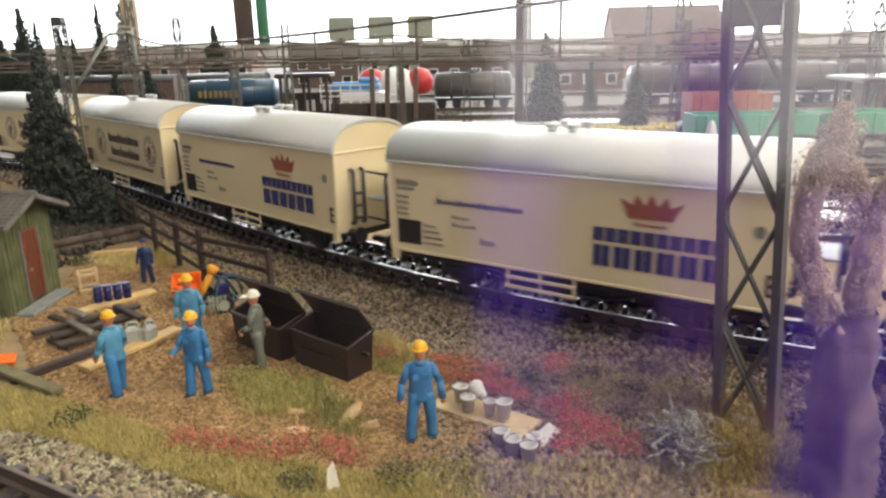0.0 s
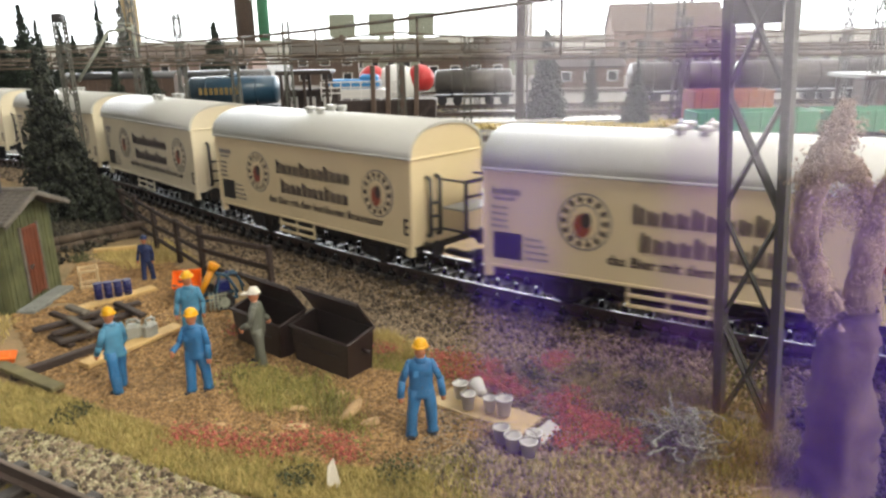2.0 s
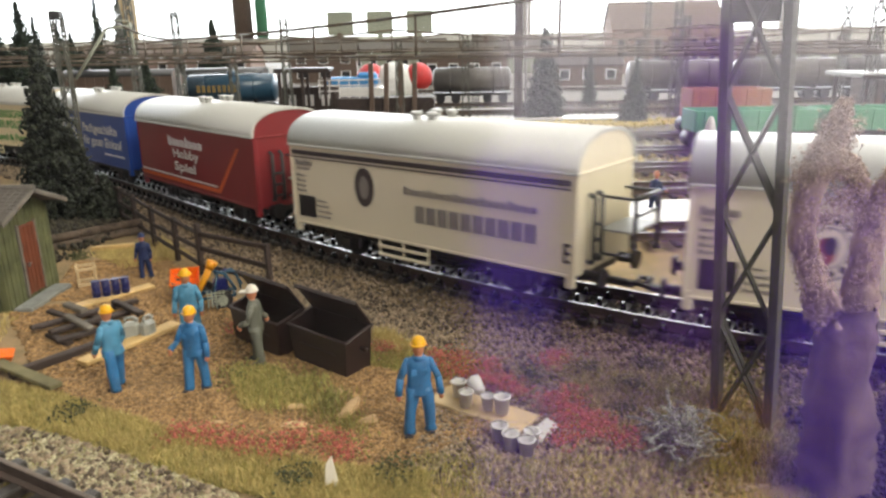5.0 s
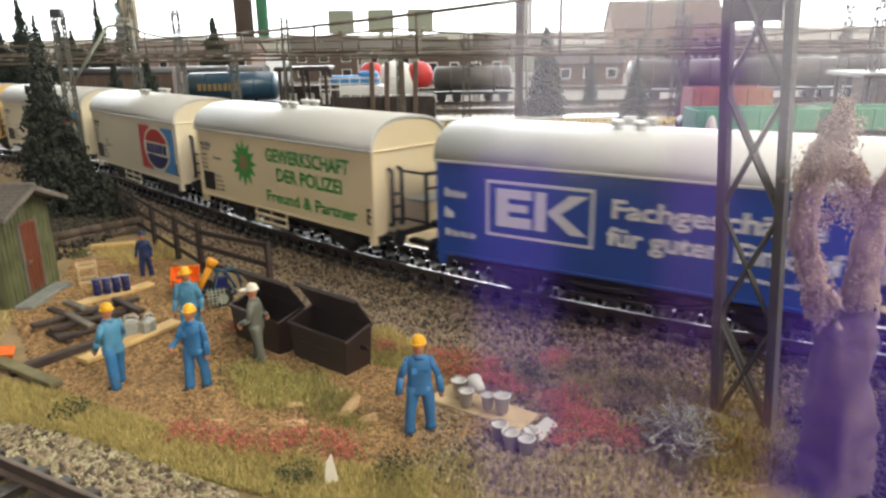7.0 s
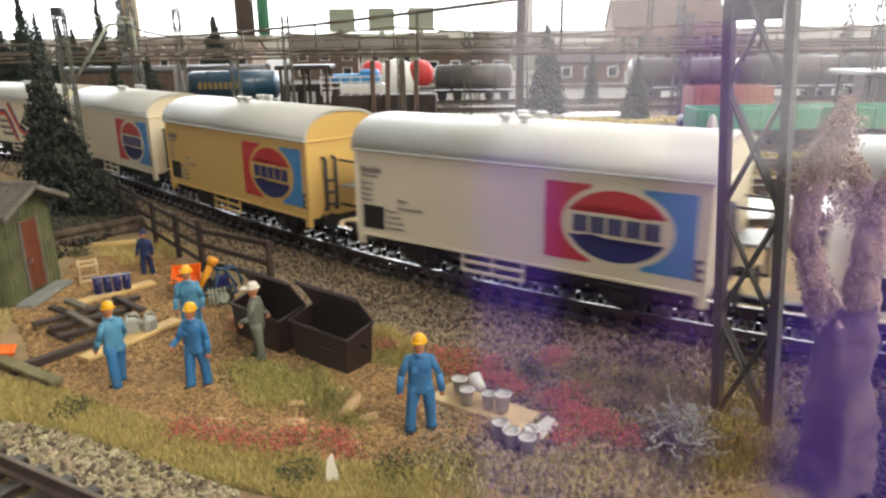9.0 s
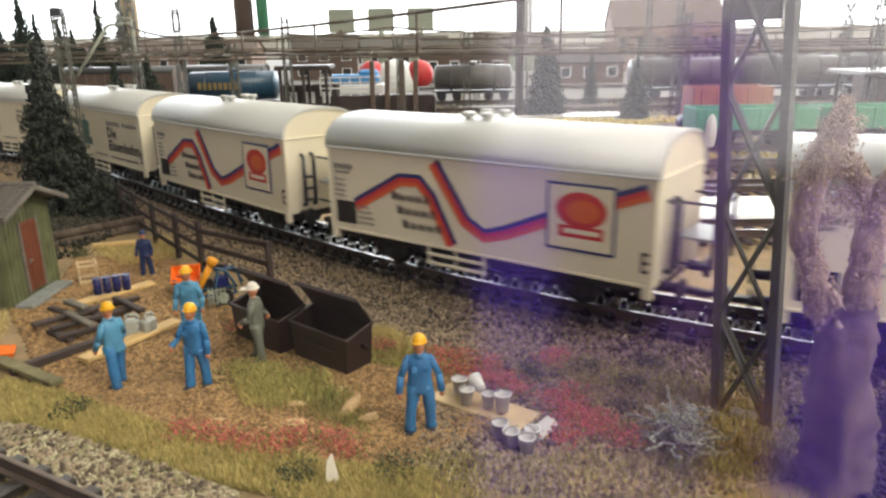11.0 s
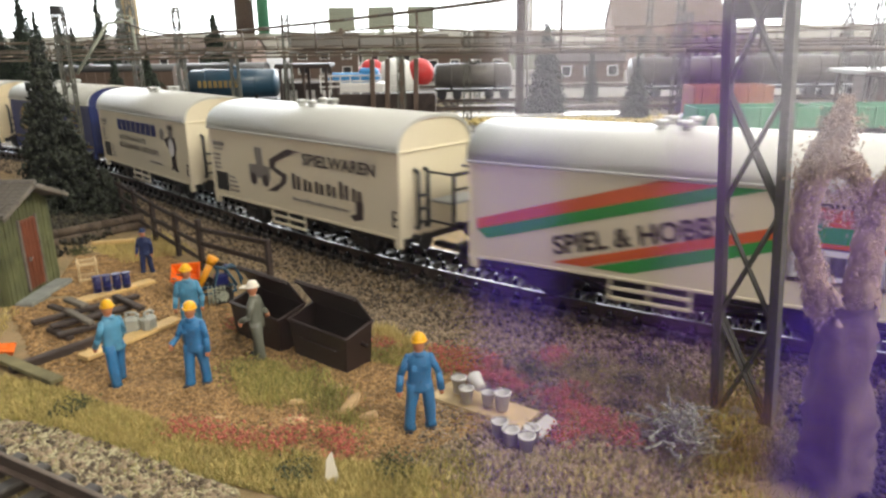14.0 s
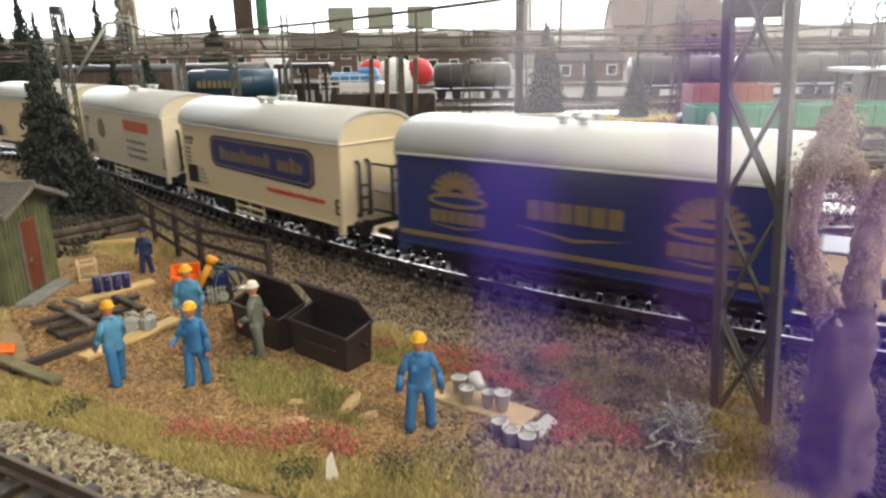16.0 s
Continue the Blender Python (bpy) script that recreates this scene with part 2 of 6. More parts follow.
    def mesh(self, name, mats):
        me = bpy.data.meshes.new(name)
        me.from_pydata([(x * U, y * U, z * U) for x, y, z in self.v], [], self.f)
        for m in mats:
            me.materials.append(m)
        me.polygons.foreach_set("material_index", self.m)
        me.polygons.foreach_set("use_smooth", self.s)
        me.update()
        bm = bmesh.new()
        bm.from_mesh(me)
        bmesh.ops.recalc_face_normals(bm, faces=bm.faces)
        bm.to_mesh(me)
        bm.free()
        return me


def rot_z(deg):
    return Matrix.Rotation(radians(deg), 3, "Z")


def rot_xyz(a, b, c):
    return Euler((radians(a), radians(b), radians(c))).to_matrix()


def thing(name, x, y, z=0.0, rz=0.0, label="", category="", group="", kind=""):
    ob = new(name)
    ob.empty_display_size = 0.01
    ob.matrix_basis = pose(x * U, y * U, z * U, 0, 0, rz)
    return tagged(ob, label, category, group, kind)


def part(name, shape, mats, parent, label="", at=None):
    mats = mats if isinstance(mats, (list, tuple)) else [mats]
    ob = new(name, shape.mesh(name, mats))
    ob.parent = parent
    if at:
        ob.matrix_basis = pose(*(c * U for c in at[:3]), *at[3:])
    return tagged(ob, label)


def solid(name, shape, mats, x=0, y=0, z=0, rz=0.0, label="", category="", group="", kind=""):
    """A thing that is one mesh."""
    mats = mats if isinstance(mats, (list, tuple)) else [mats]
    ob = new(name, shape.mesh(name, mats))
    ob.matrix_basis = pose(x * U, y * U, z * U, 0, 0, rz)
    return tagged(ob, label, category, group, kind)


def strew(name, where, base_v, base_f, sizes, mat, label, category, tilt=180.0, parent=None, kind="stuff"):
    """Many small bits in one mesh: where is an array of places in centimetres."""
    n, bv, bf = len(where), np.array(base_v, float), np.array(base_f)
    ang = np.random.uniform(-1, 1, (n, 3)) * np.radians([tilt, tilt, 180])
    cx, cy, cz = np.cos(ang).T
    sx, sy, sz = np.sin(ang).T
    one = np.stack([
        np.stack([cz * cy, cz * sy * sx - sz * cx, cz * sy * cx + sz * sx], 1),
        np.stack([sz * cy, sz * sy * sx + cz * cx, sz * sy * cx - cz * sx], 1),
        np.stack([-sy, cy * sx, cy * cx], 1)], 1)
    v = np.einsum("nij,nkj->nki", one, bv[None] * np.asarray(sizes)[:, None, None] if np.ndim(sizes) == 1 else bv[None] * np.asarray(sizes)[:, None, :])
    v = (v + np.asarray(where)[:, None, :]).reshape(-1, 3) * U
    f = (bf[None] + (np.arange(n) * len(bv))[:, None, None]).reshape(-1, bf.shape[1])
    me = bpy.data.meshes.new(name)
    me.vertices.add(len(v))
    me.vertices.foreach_set("co", v.ravel())
    me.loops.add(f.size)
    me.loops.foreach_set("vertex_index", f.ravel().astype(np.int32))
    me.polygons.add(len(f))
    me.polygons.foreach_set("loop_start", np.arange(0, f.size, f.shape[1], dtype=np.int32))
    me.materials.append(mat)
    me.update(calc_edges=True)
    ob = new(name, me)
    if parent:
        ob.parent = parent
    return tagged(ob, label, category, kind=kind)


CHIP_V = [(-1, -.4, -.25), (1, -.5, -.2), (.8, .5, -.25), (-.9, .4, -.2), (-.8, -.3, .25), (.9, -.35, .2), (.7, .35, .3), (-1, .3, .2)]
CHIP_F = [(0, 3, 2, 1), (4, 5, 6, 7), (0, 1, 5, 4), (1, 2, 6, 5), (2, 3, 7, 6), (3, 0, 4, 7)]
ROCK_V = [(1, 0, 0), (-.9, .1, 0), (.1, .9, .1), (0, -1, -.1), (.1, 0, .8), (0, .1, -.8)]
ROCK_F = [(0, 2, 4), (2, 1, 4), (1, 3, 4), (3, 0, 4), (2, 0, 5), (1, 2, 5), (3, 1, 5), (0, 3, 5)]
BLADE_V = [(-.06, 0, 0), (.06, 0, 0), (.03, .12, .6), (.0, .35, 1.0), (-.05, .1, .55)]
BLADE_F = [(0, 1, 2), (0, 2, 4), (4, 2, 3)]


# ---- the line of the main track: a bend, a counter curve, straight ----
S_BEND, CURVE, SOFT, S_OUT = 0.201, 0.02177, 6.0, 41.5


def heading(s):
    # far out the line swings back the other way
    a = -0.85327 + 0.02 * 3 * (np.logaddexp(0, (-17 - s) / 3) - np.logaddexp(0, (-50 - s) / 3))
    return a + CURVE * (SOFT * np.logaddexp(0, (s - S_BEND) / SOFT) - SOFT * np.logaddexp(0, (s - S_OUT) / SOFT))


_grid = np.linspace(-330, 330, 6601)
_mid = (_grid[1:] + _grid[:-1]) / 2
_x = np.concatenate([[0], np.cumsum(np.cos(heading(_mid)) * 0.1)])
_y = np.concatenate([[0], np.cumsum(np.sin(heading(_mid)) * 0.1)])
_x += -4.5059 - _x[3300]
_y += 25.0917 - _y[3300]


def on_track(s, side=0.0):
    """Place and heading (radians) at s centimetres along the line; side: to its left."""
    x, y, a = np.interp(s, _grid, _x), np.interp(s, _grid, _y), heading(s)
    return float(x - side * math.sin(a)), float(y + side * math.cos(a)), float(a)


GROUND = -0.6


def track(name, point, s0, s1, label, spacing=0.66, near=None, top=None, studs=True):
    """Two rails on sleepers with a row of contact studs, along point(s, side)."""
    t = thing(name, 0, 0, 0, 0, label, "railway track", kind="structure")
    for side in (-0.825, 0.825):
        sh = Shape()
        n = max(2, int((s1 - s0) / 2.0))
        prof = [(-.10, -.30), (.10, -.30), (.10, -.26), (.025, -.22), (.025, -.08), (.045, -.05), (.045, -.01), (.03, 0), (-.03, 0), (-.045, -.01), (-.045, -.05), (-.025, -.08), (-.025, -.22), (-.10, -.26)]
        vs, fs, k = [], [], len(prof)
        for i in range(n + 1):
            s = s0 + (s1 - s0) * i / n
            for o, z in prof:
                x, y, a = point(s, side + o)
                vs.append((x, y, z))
        for i in range(n):
            for j in range(k):
                fs.append([i * k + j, i * k + (j + 1) % k, (i + 1) * k + (j + 1) % k, (i + 1) * k + j])
        sh.add(vs, fs)
        sh.m = [0 if j % k in (6, 7, 8) else 1 for j in range(len(fs))]
        part("rail", sh, [top or M_RAIL, M_RAILSIDE], t)
    tie = Shape().box((0, 0, -.36), (.29, 2.5, .18), c=.03).mesh("sleeper", [M_SLEEPER])
    sh = Shape().cyl((0, 0, -.29), (0, 0, -.06), .085, .055, 10)
    for q in (-.63, .63, -1.03, 1.03):
        sh.box((0, q, -.23), (.24, .17, .14), c=.03).cyl((0, q, -.17), (0, q, -.07), .07, .06, 8)
    stud = sh.mesh("rail_fastening", [M_STUD])
    lo, hi = near or (s0, s1)
    far = Shape()
    s = s0
    while s < s1:
        x, y, a = point(s, 0)
        if lo <= s <= hi:
            for me, nm in ((tie, "sleeper"), (stud, "rail_fastening"))[:2 if studs else 1]:
                ob = new(nm, me)
                ob.parent = t
                ob.matrix_basis = pose(x * U, y * U, 0, 0, 0, math.degrees(a))
        else:
            far.box((x, y, -.36), (.27, 2.9, .16), rot_z(math.degrees(a)), c=.03)
        s += spacing
    if far.v:
        tagged(part("far_sleepers", far, M_SLEEPER, t), kind="stuff")
    return t


# ---- room and table ----
def slab(name, x0, x1, y0, y1, z0, z1, mat, label, category):
    return solid(name, Shape().box(((x0 + x1) / 2, (y0 + y1) / 2, (z0 + z1) / 2), (x1 - x0, y1 - y0, z1 - z0), c=0.2), mat, label=label, category=category, kind="structure")


slab("floor", -520, 520, -320, 520, -112, -100, M_FLOOR, "grey hard floor of the exhibition room", "floor")
slab("ceiling", -520, 520, -320, 520, 175, 185, M_CEIL, "plain white painted ceiling", "ceiling")
slab("wall_west", -530, -520, -320, 520, -100, 175, M_WALL, "pale painted side wall", "wall")
slab("wall_east", 520, 530, -320, 520, -100, 175, M_WALL, "pale painted side wall", "wall")
# unseen wall, made dark so the pane mirrors less of the room
slab("wall_south", -520, 520, -330, -320, -100, 175, M_DARKWALL, "unseen south wall, made dark to keep the pane clear", "wall")
slab("wall_north_low", -520, 520, 520, 530, -100, 14, M_WALL, "pale wall below the windows", "wall")
slab("wall_north_high", -520, 520, 520, 530, 165, 175, M_WALL, "pale wall strip above the windows", "wall")


def sky_backdrop():
    sh = Shape().box((0, 0, 90), (1300, 2, 260), c=.5)
    solid("sky_backdrop", sh, glow("overcast_sky", (0.95, 0.98, 1.0), 2.2), 0, 640, 0, label="bright overcast sky outside the windows", category="sky", kind="structure")


sky_backdrop()


def ground_height(x, y):
    """Gentle relief: level work yard, a low bank towards the main track."""
    return GROUND + 0.10 * noise.noise((x * 0.25, y * 0.25, 0)) + 0.05 * noise.noise((x * 0.9, y * 0.9, 3))


def lay_ground():
    xs = np.concatenate([np.linspace(-300, -32, 14), np.linspace(-30, 30, 121), np.linspace(32, 320, 14)])
    ys = np.concatenate([np.linspace(5, 42, 76), np.linspace(44, 120, 20), np.linspace(125, 420, 12)])
    vs = [(x, y, ground_height(x, y) if abs(x) < 40 and y < 60 else GROUND) for y in ys for x in xs]
    nx = len(xs)
    fs = [[j * nx + i, j * nx + i + 1, (j + 1) * nx + i + 1, (j + 1) * nx + i] for j in range(len(ys) - 1) for i in range(nx - 1)]
    sh = Shape().add(vs, fs, 0, True)
    solid("ground", sh, M_GROUND, label="brown scenic ground of the model layout", category="ground", kind="structure")


lay_ground()
slab("table_board", -300, 320, 5, 420, -6, -1.2, M_PALE, "wooden board under the model landscape", "table board")


slab("yard_ground", -300, 320, 43, 420, GROUND - .3, GROUND + .06, M_YARD, "grey brown yard surface behind the main line", "ground")


def table_leg(x, y):
    solid("table_leg", Shape().box((0, 0, -53), (7, 7, 94), c=.6), M_PALE, x, y, 0, label="square wooden leg under the layout board", category="table leg", group="legs of the layout table")


for gx in (-290, -100, 100, 310):
    for gy in (10, 410):
        table_leg(gx, gy)

track("main_track", on_track, -320, 325, "main track on dark sleepers with contact studs", near=(-40, 32))


def straight(x0, y0, deg):
    a = radians(deg)
    return lambda s, side=0.0: (x0 + s * math.cos(a) - side * math.sin(a), y0 + s * math.sin(a) + side * math.cos(a), a)


track("siding_track", straight(-6.81, 9.15, -28.5), -10, 10, "track at the front edge of the layout", near=(-10, 10), top=M_RUST, studs=False)
for yy, x0, x1 in ((25.5, 6, 120), (33.5, 2, 120), (39.5, -8, 120), (46, -14, 120), (54, -22, 120), (75, -40, 120), (85, -46, 120), (112, -66, 140)):
    track("yard_track", straight(0, yy, -2), x0, x1, "straight yard track behind the main line", spacing=0.8, near=(0, -1))


# ---- the train ----
LONG, WIDE, Z_BODY, Z_EAVE, Z_RIDGE = 10.5, 3.13, 1.0, 3.59, 4.52
PITCH = 12.716


def arch(half, z0, z1, n=12, power=2.4):
    out = []
    for i in range(n + 1):
        a = math.pi * i / n
        c, s = math.cos(a), math.sin(a)
        out.append((half * math.copysign(abs(c) ** (2 / power), c), z0 + (z1 - z0) * s ** (2 / power)))
    return out


def letters(words, w, h):
    """Flat mesh of a word in the built-in font, fitted to w by h centimetres, standing in the x-z plane."""
    cu = bpy.data.curves.new("lettering", "FONT")
    cu.body, cu.size, cu.extrude, cu.resolution_u, cu.offset = words, 1.0, 0.0, 3, 0.026
    ob = bpy.data.objects.new("lettering", cu)
    scene.collection.objects.link(ob)
    me = bpy.data.meshes.new_from_object(ob.evaluated_get(bpy.context.evaluated_depsgraph_get()))
    bpy.data.objects.remove(ob)
    bpy.data.curves.remove(cu)
    co = np.array([v.co for v in me.vertices])
    lo, hi = co.min(0), co.max(0)
    for v in me.vertices:
        x = (v.co.x - (lo[0] + hi[0]) / 2) / (hi[0] - lo[0]) * w * U
        z = (v.co.y - (lo[1] + hi[1]) / 2) / (hi[1] - lo[1]) * h * U
        v.co = (x, 0, z)
    return me


class Livery:
    """Paint on the near side of a wagon; x from -5.25 to 5.25, z above the rail."""

    def __init__(self, wagon):
        self.wagon, self.y = wagon, -WIDE / 2 - 0.012

    def flat(self, name, outline, mat, lift=0.0, label=""):
        sh, y = Shape(), self.y - lift
        n = len(outline)
        sh.add([(x, y, z) for x, z in outline] + [(x, y + 0.02, z) for x, z in outline], [list(range(n))] + [[i, (i + 1) % n, n + (i + 1) % n, n + i] for i in range(n)])
        return part(name, sh, mat, self.wagon, label)

    def rect(self, name, x0, x1, z0, z1, mat, lift=0.0):
        return self.flat(name, [(x0, z0), (x1, z0), (x1, z1), (x0, z1)], mat, lift)

    def disc(self, name, x, z, rx, rz, mat, lift=0.0, a0=0, a1=360, n=28):
        return self.flat(name, [(x + rx * math.cos(radians(a0 + (a1 - a0) * i / n)), z + rz * math.sin(radians(a0 + (a1 - a0) * i / n))) for i in range(n + (a1 - a0 < 360))], mat, lift)

    def bars(self, x0, x1, z, h, n, mat, gaps=(), lift=0.0, caps=False):
        """A line of writing as plain bars: n bars of letter size."""
        sh, y, w = Shape(), self.y - lift, (x1 - x0) / n
        for i in range(n):
            if i in gaps:
                continue
            hh = h if caps else h * (0.74 + 0.26 * ((i * 7) % 4 == 0))
            for o in (.27, .70):
                k = hh * (1 if caps or o < .5 else .86)
                sh.box((x0 + w * (i + o), y, z - (h - k) / 2), (w * (.36 if caps else .27), 0.02, k), c=0.004)
        return part("lettering", sh, mat, self.wagon)

    def words(self, text, x, z, w, h, mat):
        ob = new("lettering", letters(text, w, h))
        ob.data.materials.append(mat)
        ob.parent = self.wagon
        ob.location = (x * U, (self.y - 0.003) * U, z * U)
        return ob

    def ribbon(self, pts, width, shift, mat, lift):
        """A stripe along a line, moved sideways by shift."""
        up, dn = [], []
        for i, (x, z) in enumerate(pts):
            a, b = pts[max(i - 1, 0)], pts[min(i + 1, len(pts) - 1)]
            d = Vector((b[0] - a[0], b[1] - a[1])).normalized()
            nx, nz = -d.y, d.x
            up.append((x + nx * (shift + width / 2), z + nz * (shift + width / 2)))
            dn.append((x + nx * (shift - width / 2), z + nz * (shift - width / 2)))
        for i in range(len(pts) - 1):
            self.flat("ribbon", [dn[i], dn[i + 1], up[i + 1], up[i]], mat, lift)

    def small_print(self, mat=None, hatch=True):
        mat = mat or M_INKGREY
        self.bars(-5.0, -4.2, 3.05, .22, 7, mat)
        self.bars(-4.95, -4.35, 2.85, .1, 5, mat)
        for z in (2.62, 2.45, 2.28, 2.12):
            self.bars(-5.0, -4.55, z, .1, 4, mat)
        self.rect("brake_mark", 4.95, 5.02, 1.35, 1.85, M_INKDARK)
        for z in (1.35, 1.56, 1.77):
            self.rect("brake_mark", 5.02, 5.14, z, z + .08, M_INKDARK)
        if hatch:
            self.rect("chalk_board", -4.95, -4.15, 1.25, 1.95, M_BLACK)
            self.bars(-4.05, -3.6, 1.85, .09, 4, mat)
            self.bars(-4.05, -3.5, 1.68, .09, 5, mat)
            self.bars(-4.05, -3.4, 1.51, .09, 6, mat)
            self.bars(-4.05, -3.4, 1.34, .09, 6, mat)


def wagon_mesh_kit():
    """Meshes that all wagons share."""
    kit = {}
    half = WIDE / 2
    ridge = arch(half, Z_EAVE, Z_RIDGE)
    # body: a box with the arched ends, corner posts that reach below the floor
    sh = Shape()
    prof = [(-half, Z_BODY), (half, Z_BODY)] + [(y * .985, z - .03) for y, z in ridge]
    sh.prism(prof, -LONG / 2, LONG / 2)
    kit["corner_post"] = Shape().box((-.12, .0, .95), (.24, .18, .50), c=.03).box((-.02, .01, 2.3), (.09, .17, 2.6), c=.03)
    kit["body"] = sh
    kit["end_moulding"] = Shape().box((.015, 0, Z_EAVE - .02), (.09, WIDE, .07), c=.02)
    kit["side_sill"] = Shape().box((0, 0, Z_BODY + .03), (LONG - .3, .05, .08), c=.015)
    # roof: a curved shell a little wider than the body
    sh = Shape()
    outer = arch(half + .05, Z_EAVE - .02, Z_RIDGE + .03, 16)
    inner = arch(half - .03, Z_EAVE - .02, Z_RIDGE - .06, 16)
    sh.prism(outer + inner[::-1], -LONG / 2 - .06, LONG / 2 + .06, smooth=True)
    for sy in (-1, 1):
        sh.box((0, sy * (half + .06), Z_EAVE), (LONG + .1, .06, .07), c=.02)
    kit["roof"] = sh
    kit["vent"] = Shape().cyl((0, 0, -.18), (0, 0, .17), .13, .13, 16).cyl((0, 0, .17), (0, 0, .28), .185, .17, 16)
    sh = Shape()
    sh.box((0, 0, .88), (LONG - .1, 1.9, .26))
    for sy in (-1, 1):
        sh.box((0, sy * 1.12, .86), (LONG - .3, .12, .3))
        for sx in (-1, 1):
            sh.box((sx * 3.15, sy * 1.14, .62), (1.2, .12, .62), c=.06)
            sh.box((sx * 3.15, sy * 1.2, .5), (.5, .16, .4), c=.05)
            sh.box((sx * 3.15, sy * 1.22, .78), (1.9, .08, .12), c=.02)
            sh.tube([(sx * 2.3, sy * 1.15, .75), (sx * 1.2, sy * 1.15, .45), (0, sy * 1.15, .45)], .05)
    sh.box((.6, 0, .55), (1.2, 1.2, .5), c=.1)
    sh.cyl((-1.8, -.6, .5), (-.4, -.6, .5), .22, .22, 12)
    kit["underframe"] = sh
    sh = Shape()
    for sy in (-1, 1):
        sh.cyl((0, sy * .70, 0), (0, sy * .84, 0), .58, .58, 20)
        sh.cyl((0, sy * .84, 0), (0, sy * .90, 0), .50, .44, 20)
        sh.box((.2, sy * .9, 0), (.3, .04, .12), c=.01)
    sh.cyl((0, -1.1, 0), (0, 1.1, 0), .1, .1, 8)
    kit["wheelset"] = sh
    sh = Shape()
    for z in (.78, .52):
        sh.box((0, 0, z), (2.0, .06, .10), c=.02)
    for x in (-.95, 0, .95):
        sh.box((x, .03, .72), (.08, .05, .52), c=.015)
    kit["step"] = sh
    sh = Shape()
    sh.cyl((0, 0, 0), (.45, 0, 0), .14, .12, 10)
    sh.cyl((.45, 0, 0), (.55, 0, 0), .27, .25, 14)
    kit["buffer"] = sh
    sh = Shape()
    sh.box((.45, 0, 0), (1.0, .28, .16), c=.04).box((.95, 0, .08), (.12, .62, .1), c=.03).tube([(.9, -.3, .1), (1.25, -.3, .16), (1.25, .3, .16), (.9, .3, .1)], .05)
    kit["coupling"] = sh
    x = LONG / 2
    sh = Shape()
    for y in (-.95, -.55):
        sh.tube([(x + .05, y, 1.28), (x + .2, y, 1.3), (x + .2, y, 2.95), (x + .05, y, 3.02)], .062)
    for z in (1.45, 1.85, 2.25):
        sh.tube([(x + .2, -.95, z), (x + .2, -.55, z)], .048)
    kit["ladder"] = sh
    sh = Shape()
    xx = x + .95
    kit["platform"] = Shape().box((x + .5, .45, 2.0), (.9, 1.5, .07), c=.02)
    sh.tube([(xx, -.25, 1.3), (xx, -.25, 2.85), (xx, 1.2, 2.85), (xx, 1.2, 1.3)], .062)
    sh.tube([(xx, -.25, 2.4), (xx, 1.2, 2.4)], .04)
    sh.tube([(xx, -.25, 2.85), (x, -.25, 2.85)], .04)
    sh.tube([(xx, 1.2, 2.85), (x, 1.2, 2.85)], .04)
    sh.tube([(xx, -.25, 1.35), (x, -.25, 1.35)], .04)
    kit["railing"] = sh
    return kit


KIT = wagon_mesh_kit()
MESHES = {}


def kit_part(key, mat, parent, at, name, label=""):
    if (key, mat.name) not in MESHES:
        MESHES[(key, mat.name)] = KIT[key].mesh(name, [mat])
    ob = new(name, MESHES[(key, mat.name)])
    ob.parent = parent
    ob.matrix_basis = pose(*(c * U for c in at[:3]), *at[3:])
    return tagged(ob, label)


def wagon(label, body_mat, rim=None):
    w = thing("goods_wagon", 0, 0, 0, 0, label, "goods wagon", "wagons of the passing train")
    kit_part("body", body_mat, w, (0, 0, 0), "body")
    for sx in (-1, 1):
        kit_part("end_moulding", body_mat, w, (sx * LONG / 2, 0, 0, 0, 0, 0 if sx > 0 else 180), "end_moulding")
        kit_part("side_sill", body_mat, w, (0, sx * WIDE / 2, 0), "side_sill")
        for sy in (-1, 1):
            kit_part("corner_post", body_mat, w, (sx * LONG / 2, sy * (WIDE / 2 - .08), 0, 0, 0, 0 if sx > 0 else 180), "corner_post")
    kit_part("roof", M_ROOF, w, (0, 0, 0), "roof", "pale grey arched roof")
    for sy in (-.46, .46):
        for sx in (-.66, -.08):
            kit_part("vent", M_ROOF, w, (sx, sy, Z_RIDGE - .06), "roof_vent")
    kit_part("underframe", M_BLACK, w, (0, 0, 0), "underframe", "black underframe with axle boxes")
    sets = [kit_part("wheelset", M_BLACK, w, (sx * 3.15, 0, .58), "wheelset") for sx in (-1, 1)]
    for sy in (-1, 1):
        kit_part("step", body_mat if body_mat in (M_WHITE, M_CREAM, M_YELLOW) else M_BLACK, w, (-.4, sy * WIDE / 2, 0), "footboard")
        for sx in (-1, 1):
            kit_part("buffer", M_BLACK, w, (sx * LONG / 2, sy * 1.0, .95, 0, 0, 0 if sx > 0 else 180), "buffer")
    for sx in (-1, 1):
        kit_part("coupling", M_BLACK, w, (sx * LONG / 2, 0, .6, 0, 0, 0 if sx > 0 else 180), "coupling")
    kit_part("ladder", M_IRON, w, (0, 0, 0), "ladder", "dark grey end ladder")
    kit_part("railing", M_IRON, w, (0, 0, 0), "end_railing", "dark grey tubular end railing")
    kit_part("platform", M_PLATE, w, (0, 0, 0), "end_platform", "pale grey end platform")
    return w, sets


